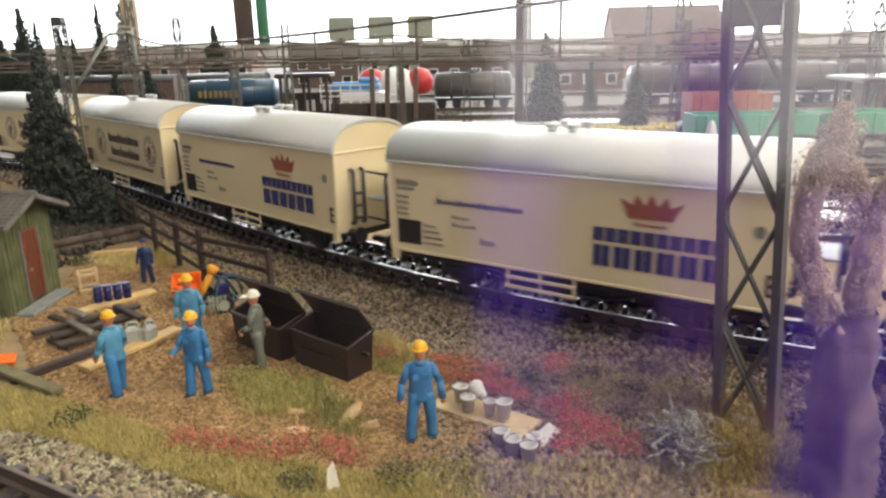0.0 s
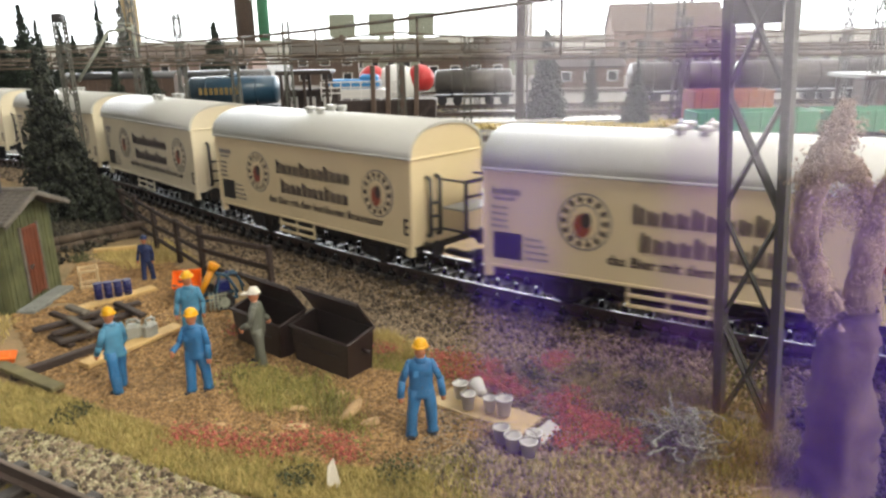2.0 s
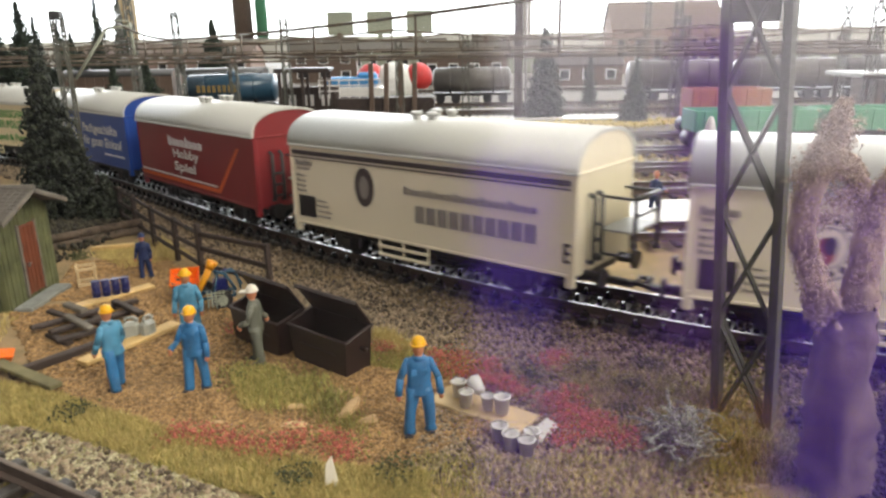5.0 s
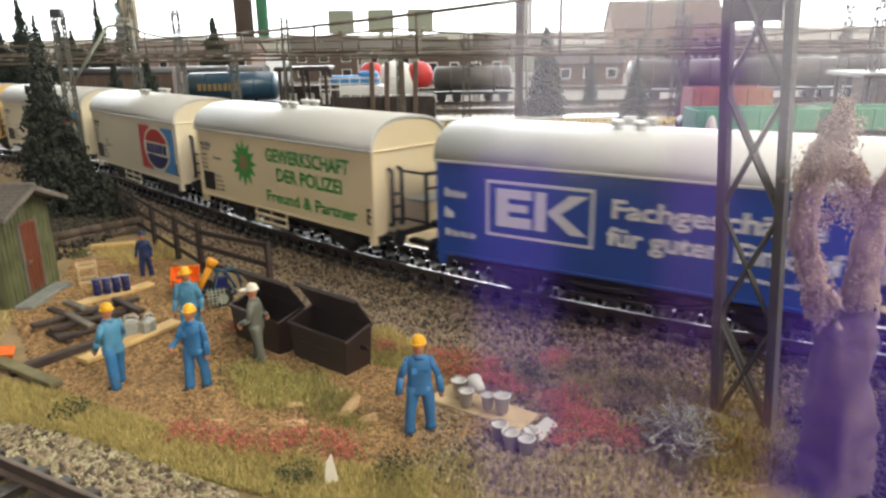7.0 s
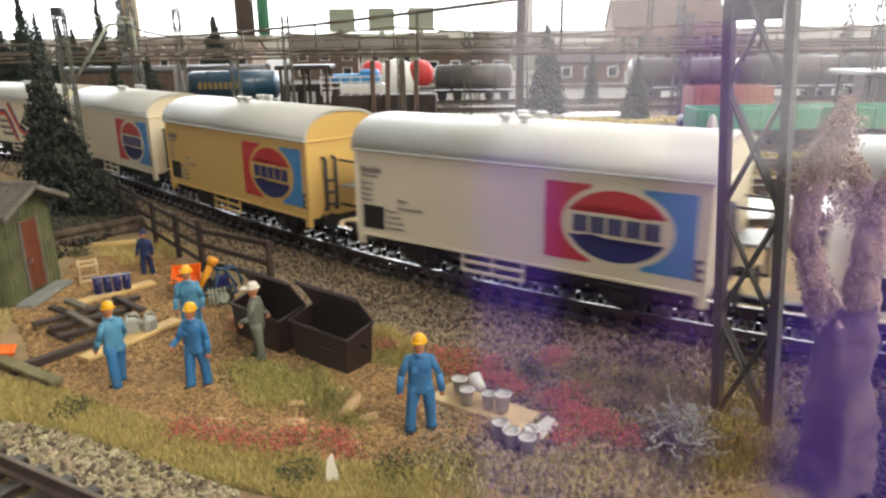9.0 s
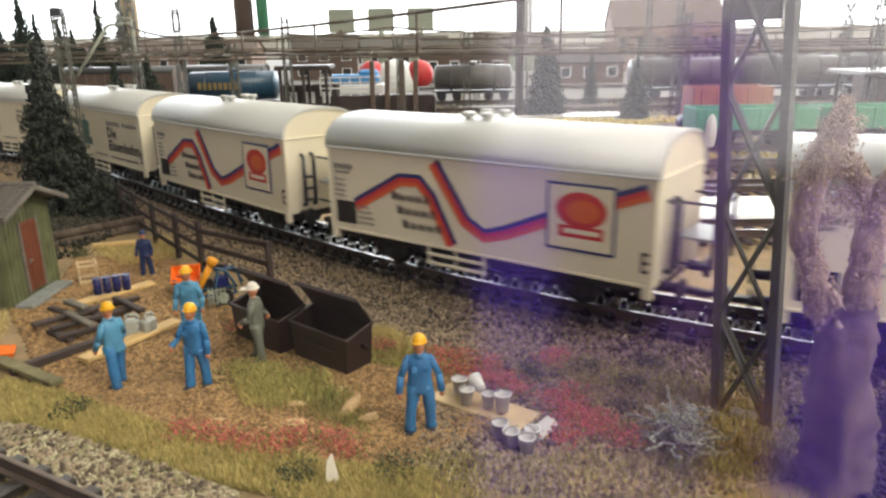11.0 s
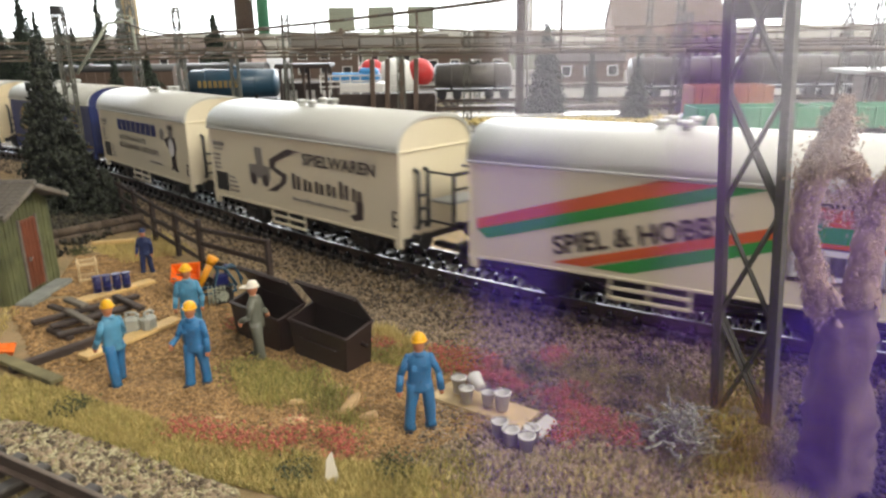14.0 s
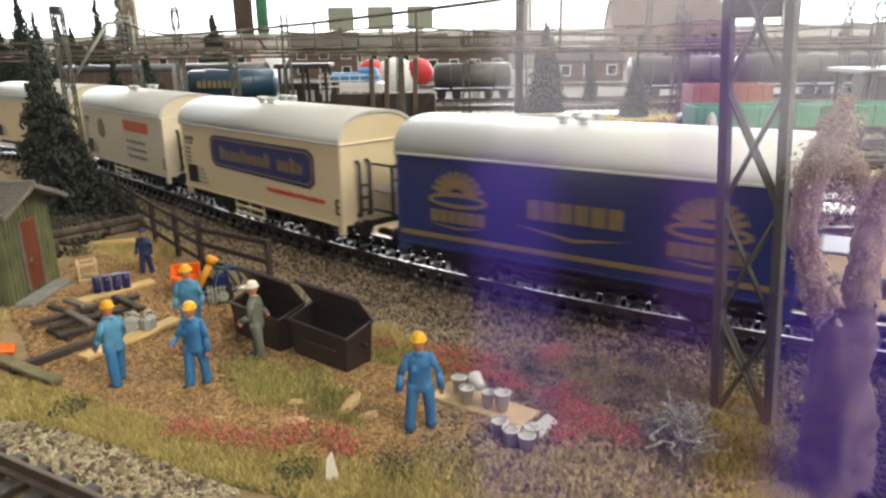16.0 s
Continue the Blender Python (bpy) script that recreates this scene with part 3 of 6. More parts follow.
def brewery_crown():
    w, sets = wagon("cream refrigerator wagon with a crown emblem and blue lettering", M_CREAM)
    p = Livery(w)
    p.small_print()
    p.bars(-3.6, -.9, 2.6, .16, 16, M_INKBLUE)
    p.bars(-3.1, -2.5, 2.2, .1, 4, M_INKGREY)
    p.bars(-3.1, -2.3, 1.98, .1, 5, M_INKGREY)
    p.bars(-2.2, -1.7, 1.62, .2, 3, M_INKGREY)
    p.flat("crown_emblem", [(1.9, 2.75), (2.9, 2.75), (3.15, 3.2), (2.85, 3.05), (2.75, 3.3), (2.55, 3.05), (2.4, 3.35), (2.25, 3.05), (2.05, 3.3), (1.95, 3.05), (1.65, 3.2)], M_INKCROWN)
    p.bars(2.0, 2.8, 2.62, .1, 4, M_INKCROWN)
    p.bars(1.0, 4.1, 2.28, .34, 10, M_INKBLUE, caps=True)
    p.bars(1.0, 4.1, 1.75, .52, 6, M_INKBLUE, caps=True)
    p.disc("round_mark", 4.75, 2.75, .12, .14, M_INKGREY)
    return w, sets


def cloister_brewery(mat):
    w, sets = wagon("refrigerator wagon with two round badges and dark lettering", mat)
    p = Livery(w)
    p.small_print()
    for x in (-2.5, 3.85):
        p.disc("round_badge", x, 2.45, .68, .72, M_INKGREY)
        p.disc("badge_line", x, 2.45, .63, .67, mat, .004)
        for k in range(14):
            a = 2 * math.pi * k / 14
            p.disc("badge_mark", x + .53 * math.cos(a), 2.45 + .56 * math.sin(a), .075, .085, M_INKDARK, .008, n=8)
        p.disc("badge_ring", x, 2.45, .42, .45, M_INKGREY, .008)
        p.disc("badge_field", x, 2.45, .38, .41, mat, .012)
        p.disc("badge_figure", x - .05, 2.36, .22, .3, M_INKCROWN, .016)
        p.disc("badge_heart", x + .05, 2.5, .13, .2, M_INKDARK, .020)
    p.bars(-1.35, 2.6, 2.78, .48, 12, M_INKDARK)
    p.bars(-1.15, 2.5, 2.12, .48, 12, M_INKDARK)
    p.words("das Bier mit dem berühmten Brauwasser", 1.1, 1.60, 6.0, .26, M_INKDARK)
    return w, sets


def striped_brewery():
    w, sets = wagon("white refrigerator wagon with a dark band below the roof", M_WHITE)
    p = Livery(w)
    p.small_print()
    p.rect("dark_band", -5.15, 5.1, 3.28, 3.42, M_INKDARK)
    p.rect("dark_line", -5.15, 5.1, 3.18, 3.22, M_INKDARK)
    p.disc("crest", -1.9, 2.5, .4, .6, M_INKDARK)
    p.disc("crest_field", -1.9, 2.5, .2, .35, M_INKGREY, .004)
    p.bars(-.3, 4.2, 2.6, .25, 20, M_INKGREY)
    p.bars(.1, 4.2, 1.95, .5, 10, M_INKGREY, caps=True)
    return w, sets


def red_wagon():
    w, sets = wagon("dark red covered wagon with white lettering and stripes", M_RED)
    p = Livery(w)
    p.bars(-2.0, 1.2, 2.95, .42, 8, M_INKWHITE)
    p.words("Hobby", -.4, 2.4, 2.4, .5, M_INKWHITE)
    p.words("Spiel", -.6, 1.85, 2.0, .5, M_INKWHITE)
    p.rect("orange_stripe", -5.2, 2.4, 1.22, 1.36, M_INKORANGE)
    p.flat("orange_stripe", [(2.4, 1.22), (2.55, 1.36), (4.2, 3.1), (4.0, 3.1), (2.3, 1.36)], M_INKORANGE, .004)
    p.rect("white_stripe", -5.2, 2.2, 1.42, 1.48, M_INKWHITE)
    return w, sets


def blue_shop_wagon():
    w, sets = wagon("blue covered wagon with a white framed emblem and lettering", M_BLUE)
    p = Livery(w)
    p.bars(-5.0, -4.3, 2.75, .25, 4, M_INKWHITE)
    p.bars(-5.0, -4.7, 2.2, .3, 2, M_INKWHITE)
    p.bars(-5.0, -4.0, 1.65, .22, 4, M_INKWHITE)
    p.rect("white_frame", -3.7, -.75, 1.72, 3.2, M_INKWHITE)
    p.rect("blue_field", -3.62, -.83, 1.8, 3.12, M_BLUE, .004)
    p.flat("emblem_bar", [(-3.4, 2.0), (-2.4, 2.0), (-2.4, 2.28), (-3.05, 2.28), (-3.05, 2.42), (-2.5, 2.42), (-2.5, 2.62), (-3.05, 2.62), (-3.05, 2.76), (-2.4, 2.76), (-2.4, 3.0), (-3.4, 3.0)], M_INKWHITE, .008)
    p.flat("emblem_bar", [(-2.3, 2.0), (-2.0, 2.0), (-2.0, 3.0), (-2.3, 3.0)], M_INKWHITE, .008)
    p.flat("emblem_wedge", [(-1.98, 2.5), (-1.35, 3.0), (-.9, 3.0), (-1.6, 2.5), (-.9, 2.0), (-1.35, 2.0)], M_INKWHITE, .008)
    p.words("Fachgeschäfte", 1.95, 2.72, 4.5, .62, M_INKWHITE)
    p.words("für guten Einkauf", 2.1, 2.05, 5.0, .62, M_INKWHITE)
    p.bars(2.2, 4.8, 1.55, .12, 14, M_INKWHITE)
    return w, sets


def union_wagon():
    w, sets = wagon("cream refrigerator wagon with a green star and green lettering", M_CREAM)
    p = Livery(w)
    p.small_print()
    p.bars(-4.1, -3.5, 2.55, .12, 4, M_INKGREY)
    star = []
    for i in range(24):
        r = (.85, .5)[i % 2]
        star.append((-1.9 + r * math.cos(math.pi * i / 12), 2.55 + r * math.sin(math.pi * i / 12)))
    p.flat("green_star", star, M_INKGREEN)
    p.disc("star_heart", -1.9, 2.55, .28, .3, M_INKGOLD, .004)
    p.words("GEWERKSCHAFT", 1.9, 3.0, 4.6, .48, M_INKGREEN)
    p.words("DER POLIZEI", 2.0, 2.35, 3.6, .48, M_INKGREEN)
    p.words("Freund & Partner", 2.0, 1.55, 5.0, .42, M_INKGREEN)
    return w, sets


def cola_wagon(mat):
    w, sets = wagon("refrigerator wagon with a red, white and blue round emblem", mat)
    p = Livery(w)
    p.small_print()
    p.bars(-3.6, -3.2, 2.2, .1, 3, M_INKGREY)
    p.bars(-3.6, -2.7, 1.98, .1, 5, M_INKGREY)
    p.rect("red_panel", 1.18, 2.4, 1.36, 3.30, M_INKRED)
    p.rect("blue_panel", 3.7, 4.93, 1.36, 3.30, M_INKSKY)
    cx, cz = 3.05, 2.33
    p.disc("white_disc", cx, cz, 1.42, .99, mat, .004)
    top, low = [], []
    for i in range(25):
        a = radians(20 + 140 * i / 24)
        top.append((cx + 1.27 * math.cos(a), cz + .87 * math.sin(a)))
        low.append((cx + 1.27 * math.cos(-a), cz - .87 * math.sin(a)))
    for i in range(13):
        u = -1 + i / 6
        top.append((cx + 1.19 * u, cz + .38 - .11 * math.sin(math.pi * u)))
        low.append((cx + 1.19 * u, cz - .36 - .11 * math.sin(math.pi * u)))
    p.flat("red_cap", top, M_INKRED, .008)
    p.flat("blue_cap", low, M_INKBLUE, .008)
    p.bars(cx - 1.12, cx + 1.12, cz, .42, 5, M_INKBLUE, lift=.012, caps=True)
    return w, sets


def ribbon_wagon():
    w, sets = wagon("cream refrigerator wagon with red, orange and violet ribbon stripes", M_WHITE)
    p = Livery(w)
    p.small_print()
    for k, mat in enumerate((M_INKBLUE, M_INKRED, M_INKORANGE)):
        p.ribbon([(-4.2, 2.0), (-2.4, 2.95), (-1.6, 2.98), (-1.1, 2.5), (-.38, 1.2)], .13, -.13 * k, mat, .003 * k)
        p.ribbon([(-1.0, 3.5), (.05, 2.0), (.6, 1.72), (1.2, 1.9), (2.5, 2.45), (5.0, 3.4)], .13, -.13 * k, mat, .003 * k)
    for i, z in enumerate((2.35, 1.95, 1.55)):
        p.bars(-2.7 + .2 * i, -1.2 + .2 * i, z, .26, 5, M_INKDARK)
    p.rect("blue_frame", 2.45, 4.3, 1.6, 3.3, M_INKBLUE, .012)
    p.rect("frame_field", 2.52, 4.23, 1.67, 3.23, M_WHITE, .016)
    p.disc("orange_hat", 3.4, 2.65, .68, .45, M_INKRED, .02)
    p.disc("hat_field", 3.45, 2.62, .45, .28, M_INKORANGE, .024)
    p.rect("orange_band", 2.8, 4.0, 1.95, 2.25, M_INKRED, .02)
    p.rect("band_field", 2.95, 3.9, 2.05, 2.17, M_WHITE, .024)
    return w, sets


def book_wagon():
    w, sets = wagon("white refrigerator wagon with a green locomotive picture and dark lettering", M_WHITE)
    p = Livery(w)
    p.small_print()
    p.flat("locomotive_picture", [(-3.1, 1.7), (-1.3, 1.7), (-1.35, 2.1), (-1.55, 2.2), (-1.55, 2.75), (-1.45, 2.8), (-1.6, 2.95), (-2.05, 2.98), (-2.05, 3.3), (-2.25, 3.3), (-2.25, 2.98), (-2.85, 2.9), (-2.9, 2.75), (-2.75, 2.7), (-2.75, 2.2), (-3.0, 2.1)], M_INKTEAL)
    p.disc("boiler_front", -2.15, 2.5, .36, .34, M_INKDARK, .004)
    p.disc("boiler_door", -2.15, 2.5, .31, .29, M_INKTEAL, .008)
    p.rect("buffer_beam", -3.0, -1.35, 1.98, 2.04, M_INKDARK, .004)
    for x in (-2.75, -1.6):
        p.disc("buffer_plate", x, 1.98, .15, .15, M_INKDARK, .008)
        p.disc("lamp", x + .1, 2.22, .08, .09, M_WHITE, .008)
    p.bars(1.1, 4.9, 3.05, .25, 15, M_INKGREY, gaps=(7,))
    p.words("Die", 1.65, 2.55, 1.2, .52, M_INKDARK)
    p.words("Eisenbahn", 3.0, 1.92, 3.8, .52, M_INKDARK)
    p.bars(-1.0, 4.6, 1.35, .12, 30, M_INKGREY, gaps=(9, 10, 11))
    return w, sets


def hobby_wagon():
    w, sets = wagon("white refrigerator wagon with diagonal green and orange stripes", M_WHITE)
    p = Livery(w)
    p.flat("orange_stripe", [(-5.0, 2.08), (-5.0, 1.8), (1.0, 3.5), (-.3, 3.5)], M_INKORANGE)
    p.flat("green_stripe", [(-5.0, 1.8), (-4.7, 1.57), (2.0, 3.5), (1.0, 3.5)], M_INKGREEN)
    p.flat("orange_stripe", [(-2.85, 1.2), (-2.0, 1.2), (2.3, 2.5), (2.3, 2.75)], M_INKORANGE)
    p.flat("green_stripe", [(-1.9, 1.2), (-.85, 1.2), (2.3, 2.22), (2.3, 2.5)], M_INKGREEN)
    p.flat("orange_stripe", [(4.45, 2.95), (5.1, 3.15), (5.1, 3.38), (4.45, 3.3)], M_INKORANGE)
    p.flat("green_stripe", [(4.45, 2.7), (5.1, 2.9), (5.1, 3.15), (4.45, 2.95)], M_INKGREEN)
    t = p.words("SPIEL & HOBBY", -.75, 2.15, 4.3, .5, M_INKDARK)
    t.rotation_euler = (0, radians(-14), 0)
    p.rect("dark_frame", 2.42, 4.33, 1.6, 3.32, M_INKDARK, .004)
    p.rect("orange_sign", 2.52, 4.23, 2.4, 3.22, M_INKORANGE, .008)
    p.rect("white_sign", 2.52, 4.23, 1.7, 2.36, M_INKWHITE, .008)
    p.flat("green_locomotive", [(2.75, 2.5), (4.2, 2.5), (4.2, 3.2), (3.6, 3.2), (3.6, 2.85), (3.1, 2.85), (3.1, 3.0), (2.85, 3.0)], M_INKGREEN, .012)
    p.bars(2.7, 4.1, 2.02, .42, 3, M_INKDARK, lift=.012, caps=True)
    return w, sets


def toy_shop_wagon():
    w, sets = wagon("white refrigerator wagon with a toy truck and script lettering", M_WHITE)
    p = Livery(w)
    p.small_print()
    p.flat("toy_truck", [(-2.6, 2.0), (-1.3, 2.0), (-1.3, 2.45), (-1.7, 2.5), (-1.75, 3.1), (-2.2, 3.1), (-2.1, 2.5), (-2.6, 2.45)], M_INKGREY)
    for x in (-2.35, -1.6):
        p.disc("truck_wheel", x, 1.95, .2, .22, M_INKDARK, .004)
    p.words("SPIELWAREN", 2.47, 2.95, 3.6, .4, M_INKDARK)
    p.flat("script_stroke", [(-1.58, 1.6), (-0.98, 1.65), (-0.38, 2.0), (-0.28, 2.3), (-0.98, 2.5), (-0.88, 2.7), (0.22, 3.1), (0.62, 3.15), (-0.18, 3.2), (-1.28, 2.75), (-1.28, 2.45), (-0.58, 2.2), (-0.68, 2.0), (-1.08, 1.8)], M_INKDARK)
    p.bars(-.05, 3.7, 2.15, .55, 6, M_INKDARK)
    p.flat("script_stroke", [(3.32, 1.9), (3.67, 1.9), (3.62, 1.35), (3.22, 1.25), (3.02, 1.4), (3.32, 1.5)], M_INKDARK)
    p.bars(.0, 3.0, 1.55, .13, 16, M_INKGREY)
    return w, sets


def model_shop_wagon():
    w, sets = wagon("white refrigerator wagon with a cook picture and dark lettering", M_WHITE)
    p = Livery(w)
    p.small_print()
    p.bars(-2.7, 2.1, 2.98, .52, 8, M_INKBLUE, caps=True)
    p.words("DIE FUNDGRUBE FÜR", -.9, 2.42, 3.4, .26, M_INKDARK)
    p.words("MODELLBAHNEN - MODELLBAU", -.3, 2.02, 4.8, .26, M_INKDARK)
    p.bars(1.0, 2.4, 1.55, .1, 8, M_INKGREY)
    p.flat("cook_picture", [(3.3, 1.4), (3.6, 1.5), (3.75, 1.4), (4.15, 1.4), (3.95, 1.6), (3.95, 2.2), (4.1, 2.4), (4.0, 2.85), (3.3, 2.85), (2.9, 2.7), (3.2, 2.4), (3.5, 2.2), (3.5, 1.6)], M_INKDARK)
    p.disc("picture_apron", 3.6, 2.4, .28, .38, M_INKWHITE, .004)
    p.disc("picture_face", 3.65, 2.98, .22, .2, M_INKGREY, .004)
    p.rect("picture_hat", 3.4, 3.9, 3.15, 3.35, M_INKDARK, .004)
    p.disc("picture_tray", 2.7, 2.9, .22, .25, M_INKGREY)
    return w, sets


def gold_crown_wagon():
    w, sets = wagon("dark blue refrigerator wagon with gold emblems and lettering", M_NAVY)
    p = Livery(w)
    for x in (-3.2, 3.4):
        for k in range(9):
            a = radians(20 + 17.5 * k)
            p.flat("gold_spike", [(x + .3 * math.cos(a - .25), 2.5 + .25 * math.sin(a - .25)), (x + .85 * math.cos(a - .09), 2.5 + .72 * math.sin(a - .09)), (x + .85 * math.cos(a + .09), 2.5 + .72 * math.sin(a + .09)), (x + .3 * math.cos(a + .25), 2.5 + .25 * math.sin(a + .25))], M_INKGOLD)
        p.disc("gold_base", x, 2.42, .95, .22, M_INKGOLD, .004)
        p.disc("base_line", x, 2.42, .8, .10, M_NAVY, .008)
        p.bars(x - .9, x + .9, 1.95, .34, 6, M_INKGOLD, caps=True)
        p.flat("gold_swash", [(x - .9, 1.72), (x, 1.6), (x + .9, 1.72), (x, 1.66)], M_INKGOLD)
    p.bars(-1.1, 1.5, 2.45, .5, 6, M_INKGOLD, caps=True)
    p.flat("gold_swash", [(-1.4, 2.0), (.2, 1.72), (1.7, 1.95), (.2, 1.82)], M_INKGOLD)
    p.rect("gold_line", -5.15, 5.1, 1.28, 1.42, M_INKGOLD)
    return w, sets


def pils_wagon():
    w, sets = wagon("cream refrigerator wagon with a blue and gold name plate", M_CREAM)
    p = Livery(w)
    p.small_print()
    p.flat("gold_plate", [(-2.9, 2.3), (-2.6, 2.1), (3.6, 2.0), (3.9, 2.2), (3.9, 3.1), (3.6, 3.3), (-2.6, 3.3), (-2.9, 3.1)], M_INKBLUE)
    p.flat("gold_border", [(-2.8, 2.35), (-2.55, 2.18), (3.55, 2.1), (3.8, 2.25), (3.8, 3.05), (3.55, 3.22), (-2.55, 3.22), (-2.8, 3.05)], M_INKGOLD, .004)
    p.flat("blue_field", [(-2.72, 2.38), (-2.5, 2.24), (3.5, 2.16), (3.72, 2.3), (3.72, 3.0), (3.5, 3.15), (-2.5, 3.15), (-2.72, 3.0)], M_INKBLUE, .008)
    p.bars(-2.2, 3.3, 2.68, .52, 14, M_INKGOLD, gaps=(9,), lift=.012)
    p.bars(1.0, 4.4, 1.7, .2, 20, M_INKRED)
    return w, sets


def orange_sign_wagon():
    w, sets = wagon("white refrigerator wagon with an orange sign and fine print", M_WHITE)
    p = Livery(w)
    p.small_print()
    p.rect("orange_sign", .6, 3.6, 2.75, 3.25, M_INKORANGE)
    p.disc("yellow_mark", -2.6, 2.6, .5, .5, M_INKGOLD)
    for z in (2.3, 1.95, 1.6):
        p.bars(.8, 3.2, z, .16, 12, M_INKGREY)
    return w, sets


def plain_wagon():
    w, sets = wagon("cream refrigerator wagon with dark lettering", M_CREAM)
    p = Livery(w)
    p.small_print()
    p.bars(-1.4, 2.6, 2.6, .5, 9, M_INKDARK)
    p.disc("round_badge", 3.85, 2.45, .6, .6, M_INKGREY)
    return w, sets


TRAIN = [plain_wagon(), brewery_crown(), brewery_crown(), cloister_brewery(M_CREAM), cloister_brewery(M_CREAM), cloister_brewery(M_WHITE), cloister_brewery(M_WHITE), striped_brewery(), red_wagon(), blue_shop_wagon(),
         union_wagon(), cola_wagon(M_WHITE), cola_wagon(M_WHITE), cola_wagon(M_YELLOW), cola_wagon(M_WHITE), ribbon_wagon(), ribbon_wagon(), book_wagon(), book_wagon(), hobby_wagon(),
         toy_shop_wagon(), model_shop_wagon(), gold_crown_wagon(), pils_wagon(), orange_sign_wagon(), plain_wagon()]


# ---- the work yard in front of the track ----
def level(x, y):
    return ground_height(x, y)


def limb(sh, pts, radii, slot, seg=8):
    for (a, b), (r0, r1) in zip(zip(pts[:-1], pts[1:]), zip(radii[:-1], radii[1:])):
        sh.cyl(a, b, r0, r1, seg, slot)
        sh.ball(b, (r1 * .96,) * 3, slot, seg, 5)


def figurine(x, y, rz, label, coat, legs, hat, arms=((.1, -.25), (.1, -.25)), stride=.12, tall=2.05, base=False, brim=False, spread=.0):
    """A painted toy worker, one moulded piece. arms: forward reach and hang of each forearm."""
    k = tall / 2.05
    sh = Shape()

    def loft(rings, slot, seg=14):
        vs, fs = [], []
        for cx, cy, z, rx, ry in rings:
            for i in range(seg):
                a = 2 * math.pi * i / seg
                vs.append((cx + rx * math.cos(a), cy + ry * math.sin(a), z))
        n = len(rings)
        for j in range(n - 1):
            for i in range(seg):
                fs.append([j * seg + i, j * seg + (i + 1) % seg, (j + 1) * seg + (i + 1) % seg, (j + 1) * seg + i])
        fs += [list(range(seg - 1, -1, -1)), list(range((n - 1) * seg, n * seg))]
        sh.add(vs, fs, slot, True)

    for s, st in ((-1, stride), (1, -stride)):
        loft([(st, s * (.15 + spread), .06, .115, .115), (st * .95, s * (.15 + spread), .18, .11, .105), (st * .6, s * (.14 + spread * .7), .5, .115, .11), (st * .25, s * (.12 + spread * .3), .8, .135, .125), (0, s * .11, 1.02, .15, .14)], 1)
        sh.box((st + .06, s * (.16 + spread), .05), (.30, .14, .11), rot_z(s * 12), .03, 3)
    loft([(0, 0, .86, .165, .25), (0, 0, .9, .17, .262), (0, 0, 1.02, .155, .235), (0, 0, 1.2, .15, .22), (.01, 0, 1.4, .16, .235), (.01, 0, 1.5, .15, .25), (.01, 0, 1.58, .115, .2), (.02, 0, 1.63, .08, .1)], 0)
    for s, (fw, hang) in zip((-1, 1), arms):
        sho, elb = (0, s * .21, 1.52), (.0 + fw * .35, s * (.31 + spread * .8), 1.2)
        wrist = (elb[0] + fw, s * (.34 + spread * 1.3) - s * fw * .2, elb[2] + hang)
        sh.ball(sho, (.078, .078, .075), 0, 8, 5)
        limb(sh, [sho, elb, wrist], [.078, .07, .066], 0)
        sh.ball((wrist[0] + fw * .15, wrist[1], wrist[2] - .06), (.06, .05, .085), 2)
    for s in (-.1, .1):
        sh.box((.165, s, 1.36), (.02, .1, .11), None, .006, 0)
    for z in (1.1, 1.25, 1.4):
        sh.ball((.168, 0, z), (.012, .014, .014), 3, 6, 4)
    sh.cyl((.02, 0, 1.58), (.025, 0, 1.66), .13, .10, 10, 0)
    sh.cyl((0.02, 0, 1.56), (.03, 0, 1.70), .08, .075, 8, 2)
    sh.ball((.04, 0, 1.80), (.125, .11, .14), 2)
    sh.ball((.02, 0, 1.875), (.15, .138, .165), 4, 14, 6, low=0)
    sh.cyl((.035, 0, 1.868), (.035, 0, 1.89), .165 if not brim else .155, .155, 14, 4)
    if brim:
        sh.box((.2, 0, 1.86), (.22, .2, .03), None, .01, 4)
    if base:
        sh.box((0, 0, .03), (.7, .6, .07), None, .02, 5)
    # creases of the moulded cloth
    sh.v = [((a + .03 * noise.noise((a * 7, b * 7 + x, c * 11))) * k, (b + .03 * noise.noise((a * 7 + 5, b * 7, c * 11 + x))) * k, c * k) for a, b, c in sh.v]
    return solid("toy_figure", sh, [coat, legs, M_SKIN, M_BOOT, hat, M_CONCRETE], x, y, level(x, y) - .02, rz, label, "toy figure", "toy workers in the yard")


figurine(-.49, 12.1, -84, "painted toy worker in blue overalls and yellow helmet", M_WORKBLUE, M_WORKBLUE, M_HELMET, ((.06, -.3), (.02, -.32)), .04, 2.08, spread=.05)
figurine(-5.38, 13.95, -100, "toy worker in blue overalls with one arm held out", M_WORKBLUE, M_WORKBLUE, M_HELMET, ((.32, -.02), (.05, -.3)), .1, 2.0)
figurine(-7.22, 14.15, 150, "toy worker in light blue overalls seen from the side", M_LIGHTBLUE, M_WORKBLUE, M_HELMET, ((.14, -.22), (.14, -.2)), .13, 2.02)
figurine(-6.4, 16.6, -78, "toy worker in pale blue overalls with yellow helmet", M_LIGHTBLUE, M_LIGHTBLUE, M_HELMET, ((.1, -.25), (.12, -.25)), .08, 2.05)
figurine(-4.4, 15.35, 175, "toy foreman in grey overalls and white cap", M_GREYCLOTH, M_GREYCLOTH, M_CAP, ((-.1, -.1), (.2, -.1)), .1, 2.0, brim=True)
